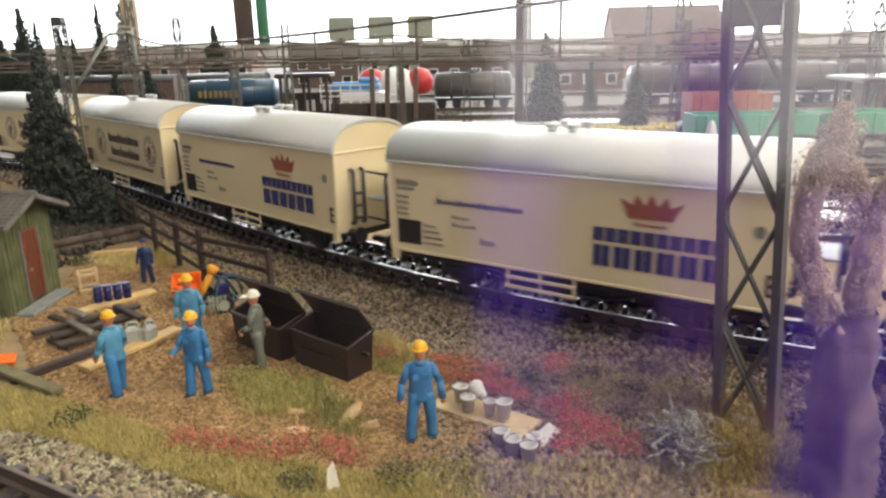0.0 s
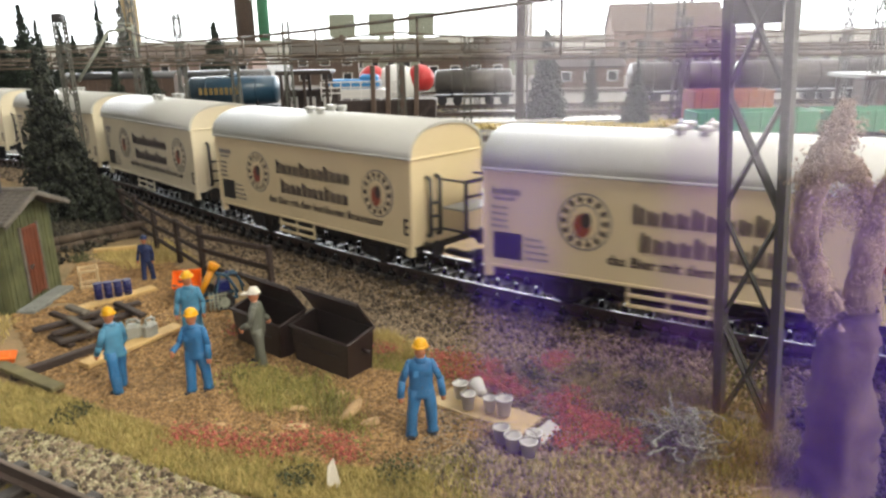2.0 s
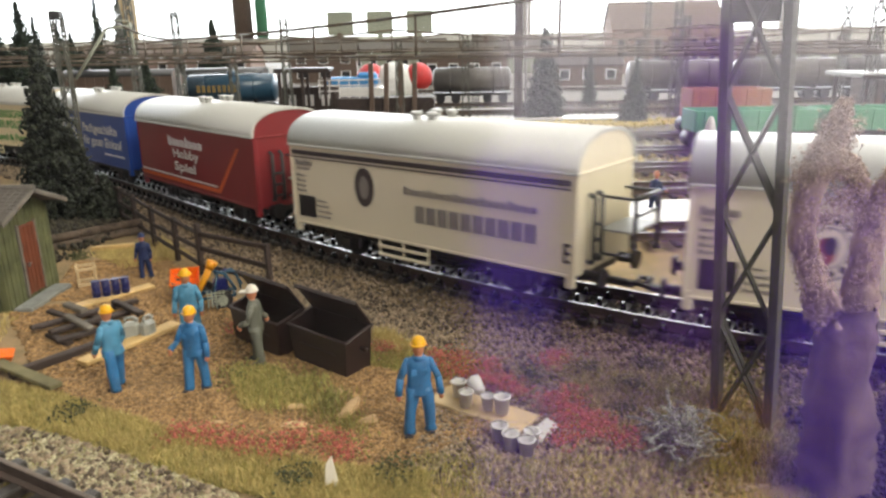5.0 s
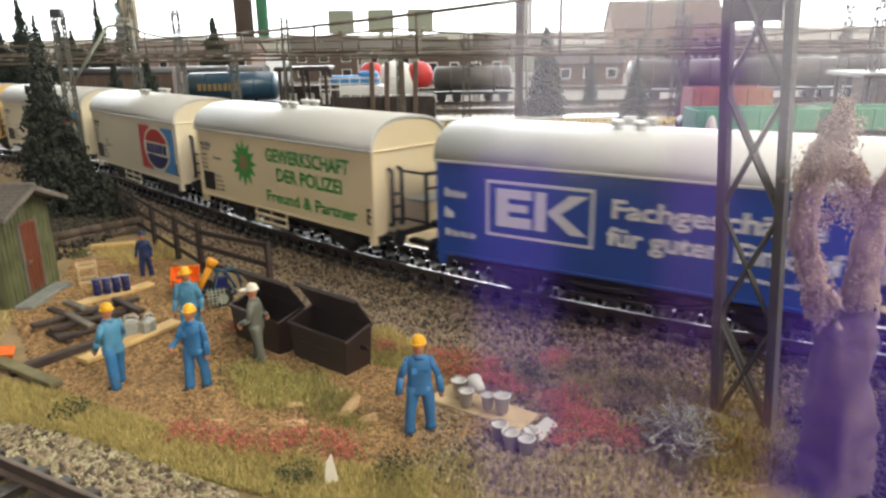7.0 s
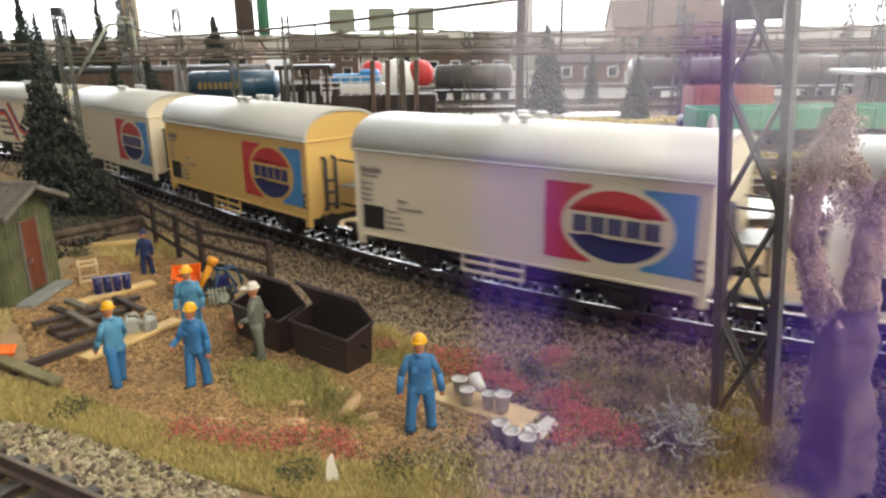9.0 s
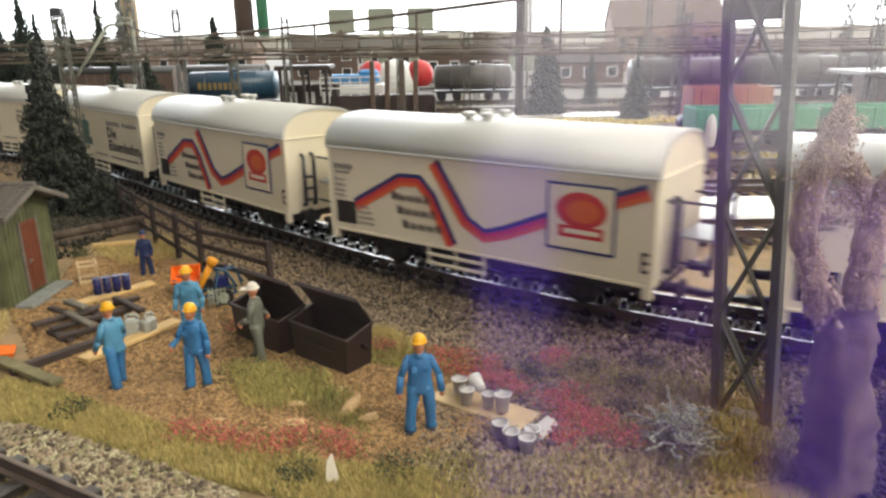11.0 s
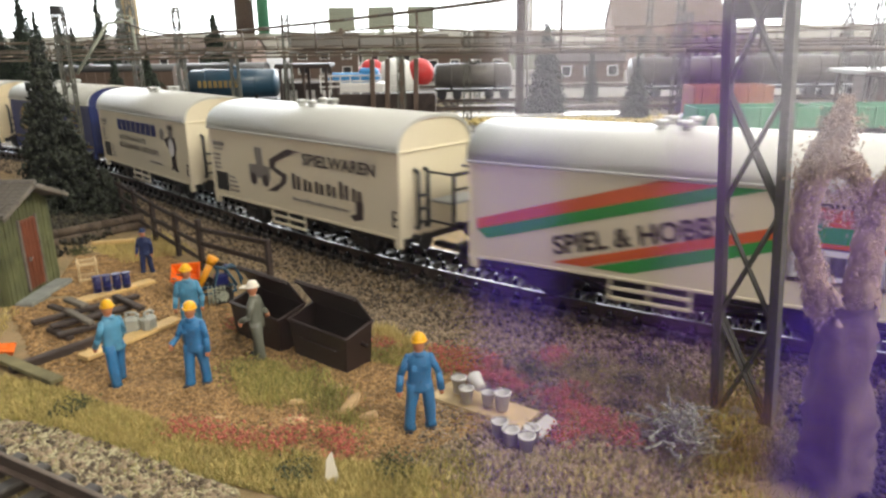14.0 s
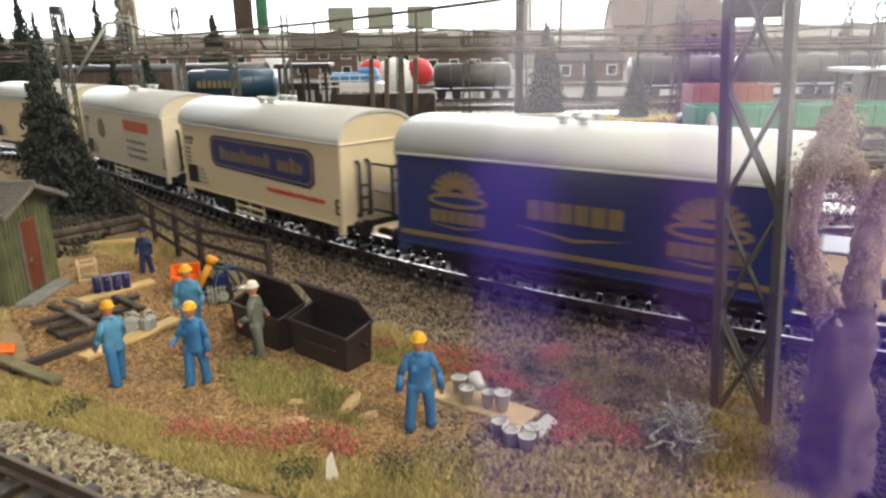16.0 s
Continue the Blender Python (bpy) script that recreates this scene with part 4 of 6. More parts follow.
figurine(-9.85, 22.3, -90, "small toy worker in dark blue on a grey base", M_DARKBLUE, M_DARKBLUE, M_DARKBLUE, ((.1, -.25), (.1, -.25)), .1, 1.6, base=True)
figurine(9.2, 29.7, 30, "toy railwayman in dark blue on the white platform", M_DARKBLUE, M_DARKBLUE, M_SKIN, ((.25, 0), (.2, -.1)), .1, 1.95)


def hut():
    h = thing("wooden_hut", -12.4, 20.35, GROUND, 0, "green weathered board hut with tiled roof and red door", "hut")
    # local x points away from the yard (towards -x of the world)
    sh = Shape()
    w0, w1, hh, ap = -1.3, 1.3, 2.72, 3.3
    sh.prism([(w0, 0), (w1, 0), (w1, hh), (0.05, ap), (w0, hh)], -4.2, -.06)
    part("wall", sh, M_HUT, h)
    n = 13
    for i in range(n):
        y = w0 + (w1 - w0) * (i + .5) / n
        top = hh + (ap - hh) * (1 - abs(y) / 1.3) - .1
        part("board", Shape().box((-.03 + .01 * (i % 2), y, top / 2), (.07, (w1 - w0) / n * .86, top), c=.015), M_HUT, h)
    for i in range(16):
        part("board", Shape().box((-.15 - .26 * i, w0 - .02 - .008 * (i % 2), hh / 2), (.22, .06, hh), c=.015), M_HUT, h)
    d = part("door", Shape().box((.03, -.03, 1.28), (.07, .78, 2.1), c=.02), M_DOOR, h, "red-brown boarded door")
    for i in range(4):
        part("door_board", Shape().box((.075, -.03 - .285 + .19 * i, 1.28), (.03, .16, 2.0), c=.01), M_DOOR, d)
    part("door_handle", Shape().box((.12, -.32, 1.15), (.06, .05, .12)).cyl((.1, -.32, 1.18), (.16, -.25, 1.18), .02), M_RAIL, d)
    for y in (-.47, .41):
        part("door_frame", Shape().box((.04, y, 1.28), (.09, .08, 2.2), c=.02), M_GREYWOOD, h)
    part("doorstep", Shape().box((.3, -.2, .06), (.55, 2.3, .16), c=.04), M_CONCRETE, h, "grey concrete doorstep")
    # two tiled slopes
    for s in (-1, 1):
        slope = Vector((0, s * 1.66, -.62))
        ln = slope.length
        tilt = rot_xyz(-s * 20.5, 0, 0)
        r = part("roof_slope", Shape().box((-2.0, s * .83, ap + .03 - .31), (4.9, ln, .07), tilt, .02), M_TILE, h, "grey tiled roof slope")
        rows, cols = 9, 24
        for a in range(rows):
            for b in range(cols):
                f = (a + .5) / rows
                px, py, pz = .45 - 4.9 * (b + .5) / cols, s * 1.66 * f, ap + .09 - .62 * f
                sh = Shape().box((0, 0, 0), (.185, ln / rows * 1.05, .06), c=.012)
                t = ((s, "tile"))
                if t not in MESHES:
                    MESHES[t] = sh.mesh("roof_tile", [M_TILE])
                ob = new("roof_tile", MESHES[t])
                ob.parent = r
                ob.matrix_basis = Matrix.Translation((px * U, py * U, pz * U)) @ rot_xyz(-s * (20.5 - 6) + random.uniform(-3, 3), random.uniform(-2, 2), random.uniform(-2, 2)).to_4x4()
    part("ridge_cap", Shape().cyl((-4.5, 0, ap + .1), (.48, 0, ap + .1), .1, .1, 8), M_TILE, h)
    for s in (-1, 1):
        part("barge_board", Shape().box((.44, s * .83, ap - .29), (.06, 1.95, .14), rot_xyz(-s * 20.5, 0, 0), .02), M_GREYWOOD, h)
    part("flue_pipe", Shape().cyl((-.5, -.15, ap - .3), (-.5, -.15, ap + .75), .05, .06, 8).cyl((-.5, -.15, ap + .75), (-.5, -.15, ap + .8), .1, .1, 8), M_IRON, h)


hut()


def beam(name, a, b, w, t, mat, label, category="plank", z=None, group=""):
    ax, ay, bx, by = *a, *b
    ln, ang = math.hypot(bx - ax, by - ay), math.degrees(math.atan2(by - ay, bx - ax))
    mx, my = (ax + bx) / 2, (ay + by) / 2
    zz = max(level(mx, my), level(ax, ay), level(bx, by)) if z is None else z
    sh = Shape().box((0, 0, t / 2), (ln, w, t), c=min(t, w) * .15)
    sh.v = [(x, y, q + .02 * math.sin(x * 3 + mx)) for x, y, q in sh.v]
    return solid(name, sh, mat, mx, my, zz, ang, label, category, group)


beam("plank", (-10.9, 19.1), (-9.2, 21.1), .42, .1, M_PLANK, "fresh yellow pine plank lying on the chips")
beam("plank", (-8.6, 15.3), (-7.2, 17.7), .42, .12, M_PLANK, "fresh yellow pine plank beside the sleepers")
beam("plank", (-13.1, 25.3), (-11.6, 25.6), .22, .16, M_PLANK, "short yellow plank by the logs")
beam("pole", (-10.0, 14.75), (-8.1, 17.1), .2, .22, M_DARKWOOD, "dark stained wooden pole on the ground", "pole")
beam("plank", (-12.2, 16.3), (-8.5, 14.0), .3, .12, M_OLIVEWOOD, "olive weathered board at the yard edge", z=GROUND + .1)
beam("plank", (-.15, 13.6), (1.65, 12.25), .78, .08, M_PALE, "pale wooden board carrying grey buckets")


def sleeper_stack():
    t, w = .13, .21
    bed = level(-9.7, 17.9) + .01
    rows = (((-10.9, 17.3), (-8.9, 19.35), 1, M_DARKWOOD), ((-10.25, 17.0), (-8.75, 18.45), 1, M_DARKWOOD), ((-9.8, 16.45), (-8.85, 17.25), 1, M_DARKWOOD),
            ((-11.3, 18.95), (-10.2, 18.2), 0, M_DARKWOOD), ((-10.85, 19.3), (-9.3, 18.1), 0, M_DARKWOOD), ((-10.2, 17.85), (-9.1, 16.9), 2, M_GREYWOOD), ((-9.4, 18.95), (-8.2, 17.9), 2, M_DARKWOOD),
            ((-10.7, 18.75), (-9.9, 18.2), 2, M_GREYWOOD), ((-10.4, 17.2), (-9.5, 16.55), 0, M_DARKWOOD), ((-9.6, 18.1), (-8.6, 17.3), 0, M_DARKWOOD))
    for (ax, ay), (bx, by), lay, mat in rows:
        sh = Shape().box((0, 0, t / 2), (math.hypot(bx - ax, by - ay), w, t), c=.03)
        sh.v = [(x, y + .015 * noise.noise((x * 4, y * 4, ax)), z + .015 * noise.noise((x * 4, y * 4, by))) for x, y, z in sh.v]
        solid("railway_sleeper", sh, mat, (ax + bx) / 2, (ay + by) / 2, bed + lay * t, math.degrees(math.atan2(by - ay, bx - ax)), "weathered sleeper in a loose crossed stack", "railway sleeper", "stack of old sleepers")


sleeper_stack()


def canister(x, y, rz, mat, label):
    c = thing("canister", x, y, level(x, y) + .02, rz, label, "canister", "canisters by the plank")
    part("body", Shape().box((0, 0, .26), (.42, .28, .5), c=.08), mat, c)
    part("handle", Shape().tube([(-.12, 0, .5), (-.1, 0, .62), (.12, 0, .62), (.14, 0, .5)], .035), mat, c)
    part("cap", Shape().cyl((.16, 0, .5), (.16, 0, .58), .05, .05, 8), mat, c)


canister(-8.05, 16.85, 20, M_CANISTER, "milky grey plastic canister with a handle")
canister(-7.65, 16.95, 70, M_CANISTER, "milky grey plastic canister with a handle")


def drum(x, y, rz):
    d = thing("oil_drum", x, y, level(x, y) + .11, rz, "dark blue ribbed drum standing on a plank", "drum", "blue drums in a row")
    part("shell", Shape().cyl((0, 0, 0), (0, 0, .52), .115, .115, 16), M_DRUM, d)
    for q in (.02, .17, .35, .5):
        part("hoop", Shape().cyl((0, 0, q - .018), (0, 0, q + .018), .132, .132, 16), M_DRUM, d)


for i in range(4):
    drum(-10.42 + i * .235, 20.02 + i * .13, 43)


def crate(x, y, rz):
    c = thing("wooden_crate", x, y, level(x, y), rz, "small yellowish open slatted wooden crate", "crate")
    for sx in (-.25, .25):
        for sy in (-.25, .25):
            part("post", Shape().box((sx, sy, .36), (.06, .06, .72), c=.015), M_PALE, c)
    for z in (.12, .62):
        for s in (-.28, .28):
            part("slat", Shape().box((0, s, z), (.6, .04, .09), c=.01), M_PALE, c)
            part("slat", Shape().box((s, 0, z), (.04, .52, .09), c=.01), M_PALE, c)


crate(-11.45, 21.55, 30)


def logs():
    for k, (o, z) in enumerate(((0, .17), (.38, .17), (.19, .46), (.78, .17))):
        a = Vector((-15.0 - o * .75, 24.9 + o * .65, 0))
        b = Vector((-12.2 - o * .75, 28.0 + o * .65, 0))
        mid, d = (a + b) / 2, b - a
        sh = Shape()
        n = 5
        pts = [Vector((-d.length / 2 + d.length * i / n, .03 * math.sin(i * 2 + k), z + .02 * math.cos(i * 3 + k))) for i in range(n + 1)]
        for p, q in zip(pts[:-1], pts[1:]):
            sh.cyl(p, q, .17, .165, 12, 0)
        sh.cyl(pts[-1], pts[-1] + Vector((.02, 0, 0)), .15, .14, 12, 1)
        solid("log", sh, [M_LOG, M_PALE], mid.x, mid.y, GROUND, math.degrees(math.atan2(d.y, d.x)), "brown weathered tree trunk in a pile", "log", "pile of logs")


logs()


def skip(x, y, rz, label):
    """A steel waste container, its back higher than its front, with a half raised lid."""
    s = thing("waste_skip", x, y, level(x, y) - .01, rz, label, "waste container", "waste skips")
    L, W, HF, HB, tk, inset = 2.0, .80, .90, 1.10, .05, .10

    def sheet(name, corners, push, sub_label=""):
        push = Vector(push) * tk
        vs = [Vector(c) for c in corners] + [Vector(c) + push for c in corners]
        return part(name, Shape().add(vs, [[0, 1, 2, 3], [7, 6, 5, 4], [0, 1, 5, 4], [1, 2, 6, 5], [2, 3, 7, 6], [3, 0, 4, 7]]), M_BIN, s, sub_label)

    l, w, b = L / 2, W / 2, L / 2 - inset
    sheet("front_wall", [(-b, -w + .05, 0), (b, -w + .05, 0), (l, -w, HF), (-l, -w, HF)], (0, 1, 0))
    sheet("back_wall", [(-b, w, 0), (b, w, 0), (l, w, HB), (-l, w, HB)], (0, -1, 0))
    for q in (-1, 1):
        sheet("end_wall", [(q * b, -w + .05, 0), (q * b, w, 0), (q * l, w, HB), (q * l, -w, HF)], (-q, 0, 0))
        part("end_rim", Shape().box((q * l, 0, (HF + HB) / 2), (.09, W + .06, .07), rot_xyz(math.degrees(math.atan2(HB - HF, W)), 0, 0), .02), M_BIN, s)
        part("lifting_pin", Shape().cyl((q * (l - .08), .1, .62), (q * (l + .2), .1, .62), .05, .05, 10), M_BIN, s)
        part("foot", Shape().box((q * .6, 0, .01), (.12, W - .1, .06), c=.015), M_BIN, s)
    sheet("floor_plate", [(-b, -w + .05, .02), (b, -w + .05, .02), (b, w, .02), (-b, w, .02)], (0, 0, 1))
    part("front_rim", Shape().box((0, -w - .01, HF), (L + .08, .09, .07), c=.02), M_BIN, s)
    part("back_rim", Shape().box((0, w, HB), (L + .08, .08, .06), c=.02), M_BIN, s)
    part("rib", Shape().box((0, -w - .005, .52), (L * .62, .05, .06), rot_xyz(3, 0, 0), .015), M_BIN, s)
    tilt = rot_xyz(34, 0, 0)
    lid = part("lid", Shape().box((0, 0, .41), (L + .06, .05, .82), c=.015).box((0, -.03, .82), (L + .08, .1, .06), c=.015), M_BIN, s, "dark brown lid raised half way")
    lid.matrix_basis = Matrix.Translation((0, w * U, HB * U)) @ tilt.to_4x4()
    for q in (-.62, 0, .62):
        part("lid_rib", Shape().box((q, .04, .36), (.06, .05, .62), c=.015), M_BIN, lid)
    for q in (-.6, .6):
        part("hinge", Shape().cyl((q - .12, w + .02, HB), (q + .12, w + .02, HB), .05, .05, 8), M_BIN, s)
    rubble = Shape()
    rng = random.Random(int(-x * 10))
    for k in range(14):
        rubble.ball((rng.uniform(-.6, .7), rng.uniform(-.25, .2), .42 + rng.uniform(0, .1)), (rng.uniform(.08, .2), rng.uniform(.06, .14), rng.uniform(.05, .1)), 0, 7, 5, rot_z(rng.uniform(0, 180)))
    rubble.box((0, .02, .2), (L - .4, W - .2, .4), c=.03)
    part("rubble", rubble, M_CONCRETE, s, "grey rubble inside")


skip(-2.68, 15.25, -40, "dark brown waste skip with its lid half open")
skip(-4.44, 16.51, -41, "dark brown open waste skip behind the foreman")


def fence():
    f = thing("wooden_fence", 0, 0, 0, 0, "dark brown three-rail wooden fence along the track", "fence")
    posts = [(-5.25, 20.25), (-8.0, 22.3), (-9.4, 24.0), (-11.0, 26.0), (-12.6, 28.2), (-13.9, 29.9), (-16.5, 33.2), (-19.2, 36.6)]
    for i, (x, y) in enumerate(posts):
        h = 1.75 if i == 1 else 1.6
        part("post", Shape().box((x, y, GROUND + h / 2), (.17, .17, h), rot_z(50), .03), M_DARKWOOD, f)
    for (x0, y0), (x1, y1) in zip(posts[:-1], posts[1:]):
        ln, a = math.hypot(x1 - x0, y1 - y0), math.degrees(math.atan2(y1 - y0, x1 - x0))
        for z in (.38, .9, 1.45):
            part("rail", Shape().box(((x0 + x1) / 2, (y0 + y1) / 2, GROUND + z), (ln + .1, .08, .16), rot_z(a) @ rot_xyz(0, random.uniform(-1.5, 1.5), 0), .02), M_DARKWOOD, f)


fence()


def barrow(x, y, rz):
    b = thing("wheelbarrow", x, y, level(x, y), rz, "orange wheelbarrow tipped up behind the workers", "wheelbarrow")
    sh = Shape()
    rim = [(-.42, -.36), (.42, -.36), (.42, .36), (-.42, .36)]
    low = [(-.3, -.25), (.3, -.25), (.3, .25), (-.3, .25)]
    sh.add([(a, c, .95) for a, c in rim] + [(a, c, .55) for a, c in low] + [(a * .94, c * .9, .95) for a, c in rim] + [(a * .94, c * .9, .6) for a, c in low],
           [[0, 1, 5, 4], [1, 2, 6, 5], [2, 3, 7, 6], [3, 0, 4, 7], [4, 5, 6, 7], [8, 9, 13, 12], [9, 10, 14, 13], [10, 11, 15, 14], [11, 8, 12, 15], [12, 13, 14, 15], [0, 1, 9, 8], [1, 2, 10, 9], [2, 3, 11, 10], [3, 0, 8, 11]], rot=rot_xyz(28, 0, 0), at=(0, .35, -.12))
    part("tray", sh, M_ORANGE, b, "orange tray")
    w = part("wheel", Shape().cyl((.55, -.06, .24), (.55, .06, .24), .24, .24, 14), M_BLACK, b)
    part("hub", Shape().cyl((.55, -.09, .24), (.55, .09, .24), .08, .08, 8), M_IRON, w)
    for s in (-.25, .25):
        part("shaft", Shape().tube([(.6, s * .4, .24), (-.2, s, .5), (-.45, s * 1.1, .6)], .035), M_IRON, b)
        part("leg", Shape().tube([(-.25, s, .5), (-.3, s, 0)], .035), M_IRON, b)


barrow(-7.72, 20.05, 15)


def conveyor(x, y, rz):
    c = thing("concrete_mixer", x, y, level(x, y), rz, "small site mixer with yellow chute and grey wheels", "concrete mixer")
    part("chute", Shape().cyl((-.35, 0, .35), (.12, 0, 1.2), .085, .10, 10).cyl((.08, 0, 1.14), (.2, 0, 1.34), .13, .16, 10), M_AMBER, c, "yellow orange chute")
    part("engine", Shape().box((.35, .1, .62), (.4, .34, .36), c=.06).cyl((.5, .1, .8), (.5, .1, 1.05), .05, .05, 8), M_DRUM, c)
    part("frame", Shape().tube([(-.6, -.3, .35), (.7, -.3, .35), (.7, .3, .35), (-.6, .3, .35), (-.6, -.3, .35)], .045).tube([(.1, -.3, .35), (.3, 0, 1.0), (.1, .3, .35)], .04).tube([(.1, 0, 1.1), (.5, -.1, .95), (.75, -.1, .45)], .045).tube([(.2, .2, .9), (.7, .2, 1.0), (.95, .2, .5)], .04).tube([(.3, 0, 1.0), (.8, .1, .95), (.9, .1, .4)], .035), M_TANKBLUE, c)
    for s in (-.38, .38):
        w = part("wheel", Shape().cyl((.35, s - .06, .28), (.35, s + .06, .28), .28, .28, 16), M_BLACK, c)
        part("rim", Shape().cyl((.35, s - .08, .28), (.35, s + .08, .28), .15, .15, 12), M_TWIG, w)
    grate = Shape()
    for k in range(5):
        grate.box((-.05 + .11 * k, -.52, .38), (.03, .04, .5), rot_xyz(-25, 0, 0), .008).box((.17, -.52 - .045 * (k - 2), .38 + .1 * (k - 2)), (.5, .03, .03), None, .008)
    part("grate", grate, M_TWIG, c, "grey wire grate")


conveyor(-6.75, 19.15, 20)


def tub(x, y, z, rz, size, label, fallen=False):
    b = thing("bucket", x, y, z, rz, label, "bucket", "grey buckets by the board")
    rx = rot_xyz(82, 0, 0) if fallen else rot_xyz(0, 0, 0)
    off = Vector((0, 0, .22 * size)) if fallen else Vector((0, 0, 0))
    sh = Shape()
    size *= .72
    seg, prof = 16, [(.15, 0), (.20, .42), (.225, .42), (.225, .46), (.18, .46), (.135, .04)]
    vs, fs = [], []
    for r, q in prof:
        for i in range(seg):
            a = 2 * math.pi * i / seg
            vs.append(rx @ Vector((r * size * math.cos(a), r * size * math.sin(a), q * size)) + off)
    for j in range(len(prof) - 1):
        for i in range(seg):
            fs.append([j * seg + i, j * seg + (i + 1) % seg, (j + 1) * seg + (i + 1) % seg, (j + 1) * seg + i])
    fs += [list(range(seg - 1, -1, -1)), list(range(len(vs) - seg, len(vs)))]
    sh.add(vs, fs, 0, True)
    part("shell", sh, M_BUCKET, b)
    part("bail", Shape().tube([rx @ Vector((.22 * size * math.cos(t), .05 * size, (.42 + .12 * math.sin(t)) * size)) + off for t in (0, .8, 1.6, 2.4, 3.14)], .012), M_RAIL, b)


zb = level(.8, 12.9) + .14
for x, y, rz, sz, fall, z in ((.28, 13.3, 0, 1.05, False, zb), (.42, 12.85, 30, 1.0, False, zb), (.72, 13.05, 200, 1.05, True, zb), (.85, 12.7, 0, .95, False, zb), (1.12, 12.55, 0, 1.15, False, zb),
                              (1.0, 11.7, 0, 1.05, False, None), (1.18, 11.4, 40, 1.05, False, None), (1.45, 11.2, 0, 1.05, False, None), (1.58, 11.5, 120, 1.0, False, None)):
    tub(x, y, level(x, y) if z is None else z, rz, sz, "milky grey plastic bucket lying on its side" if fall else "milky grey open plastic bucket", fall)
solid("plastic_sheet", Shape().box((0, 0, .12), (.55, .3, .05), rot_xyz(12, -14, 0), .01), M_BUCKET, 1.85, 11.85, level(1.85, 11.85), 40, "grey white scrap sheet beside the buckets", "sheet")
solid("orange_bucket", Shape().box((0, 0, .2), (.9, .5, .3), rot_xyz(0, 8, 0), .12).box((0, 0, .3), (1.0, .58, .06), rot_xyz(0, 8, 0), .02), M_ORANGE, -10.85, 15.5, level(-10.6, 15.5), 25, "orange plastic trough at the yard edge", "trough")


M_LIMESTONE = material("tan_limestone", (0.62, 0.42, 0.22), 0.9, scale=300, vary=.4, bump=.5)


def rock(x, y, size, mat, label, squash=.6, long=1.25, turn=0.0, lean=0.0):
    sh = Shape().ball((0, 0, 0), (size * long, size * .7, size * squash), 0, 8, 5, rot_xyz(0, lean, 0))
    sh.s = [False] * len(sh.s)
    sh.v = [tuple(Vector(p) * (1 + .55 * noise.noise(Vector(p) * 5 + Vector((x, y, 0))))) for p in sh.v]
    solid("rock", sh, mat, x, y, level(x, y) + size * .2, turn, label, "rock", "loose stones on the ground")


for x, y, s, q, ln, tn, le in ((-3.0, 12.35, .17, .5, 1.5, 8, 0), (-2.05, 12.85, .2, .6, 2.0, 40, -32), (-1.5, 12.5, .17, .75, 1.1, 20, 0), (-3.1, 13.15, .17, .4, 1.3, 10, 0), (-2.28, 13.7, .13, .7, 1.2, 60, 0), (-4.6, 12.5, .12, .4, 1.6, 10, 0), (-5.8, 13.5, .1, .3, 1.6, 30, 0), (-3.4, 11.2, .1, .6, 1.2, 20, 0)):
    rock(x, y, s, M_LIMESTONE, "pale tan angular stone on the chips", q, ln, tn, le)
solid("paper_scrap", Shape().add([(-.12, 0, 0), (.14, .02, 0), (.02, .05, .62), (-.08, .0, .5), (-.1, .06, .02), (.12, .09, .02), (.03, .1, .58)], [[0, 1, 2, 3], [0, 3, 4], [4, 3, 2, 6], [1, 5, 6, 2], [4, 6, 5], [0, 4, 5, 1]]), M_CAP, -1.95, 10.35, level(-1.95, 10.35), 10, "crumpled white scrap stuck in the grass", "paper scrap")


# ---- ground cover ----
def inside(n, polys, seed):
    """Random ground places in quads given by their corner points."""
    rng = np.random.default_rng(seed)
    out = []
    per = n // len(polys)
    for (a, b, c, d) in polys:
        u, v = rng.random(per), rng.random(per)
        p = np.outer((1 - u) * (1 - v), a) + np.outer(u * (1 - v), b) + np.outer(u * v, c) + np.outer((1 - u) * v, d)
        out.append(p)
    p = np.concatenate(out)
    z = np.array([ground_height(x, y) for x, y in p])
    return np.column_stack([p, z])


def bank(n, s0, s1, d0, d1, seed):
    """Random places on the shoulder of the main track, side d from its centre."""
    rng = np.random.default_rng(seed)
    s, d = rng.uniform(s0, s1, n), rng.uniform(d0, d1, n)
    p = np.array([on_track(a, b)[:2] for a, b in zip(s, d)])
    base = np.array([ground_height(x, y) for x, y in p])
    z = np.maximum(base, -.46 - np.clip(np.abs(d) - 1.7, 0, 9) * .09)
    return np.column_stack([p, z])


def clear_of(p, spots):
    keep = np.ones(len(p), bool)
    for x, y, r in spots:
        keep &= (p[:, 0] - x) ** 2 + (p[:, 1] - y) ** 2 > r * r
    return p[keep]


def clumped(centres, per, spread, seed):
    rng = np.random.default_rng(seed)
    out = []
    for x, y in centres:
        q = rng.normal(0, spread, (per, 2)) + (x, y)
        out.append(q)
    q = np.concatenate(out)
    return np.column_stack([q, [ground_height(a, b) for a, b in q]])


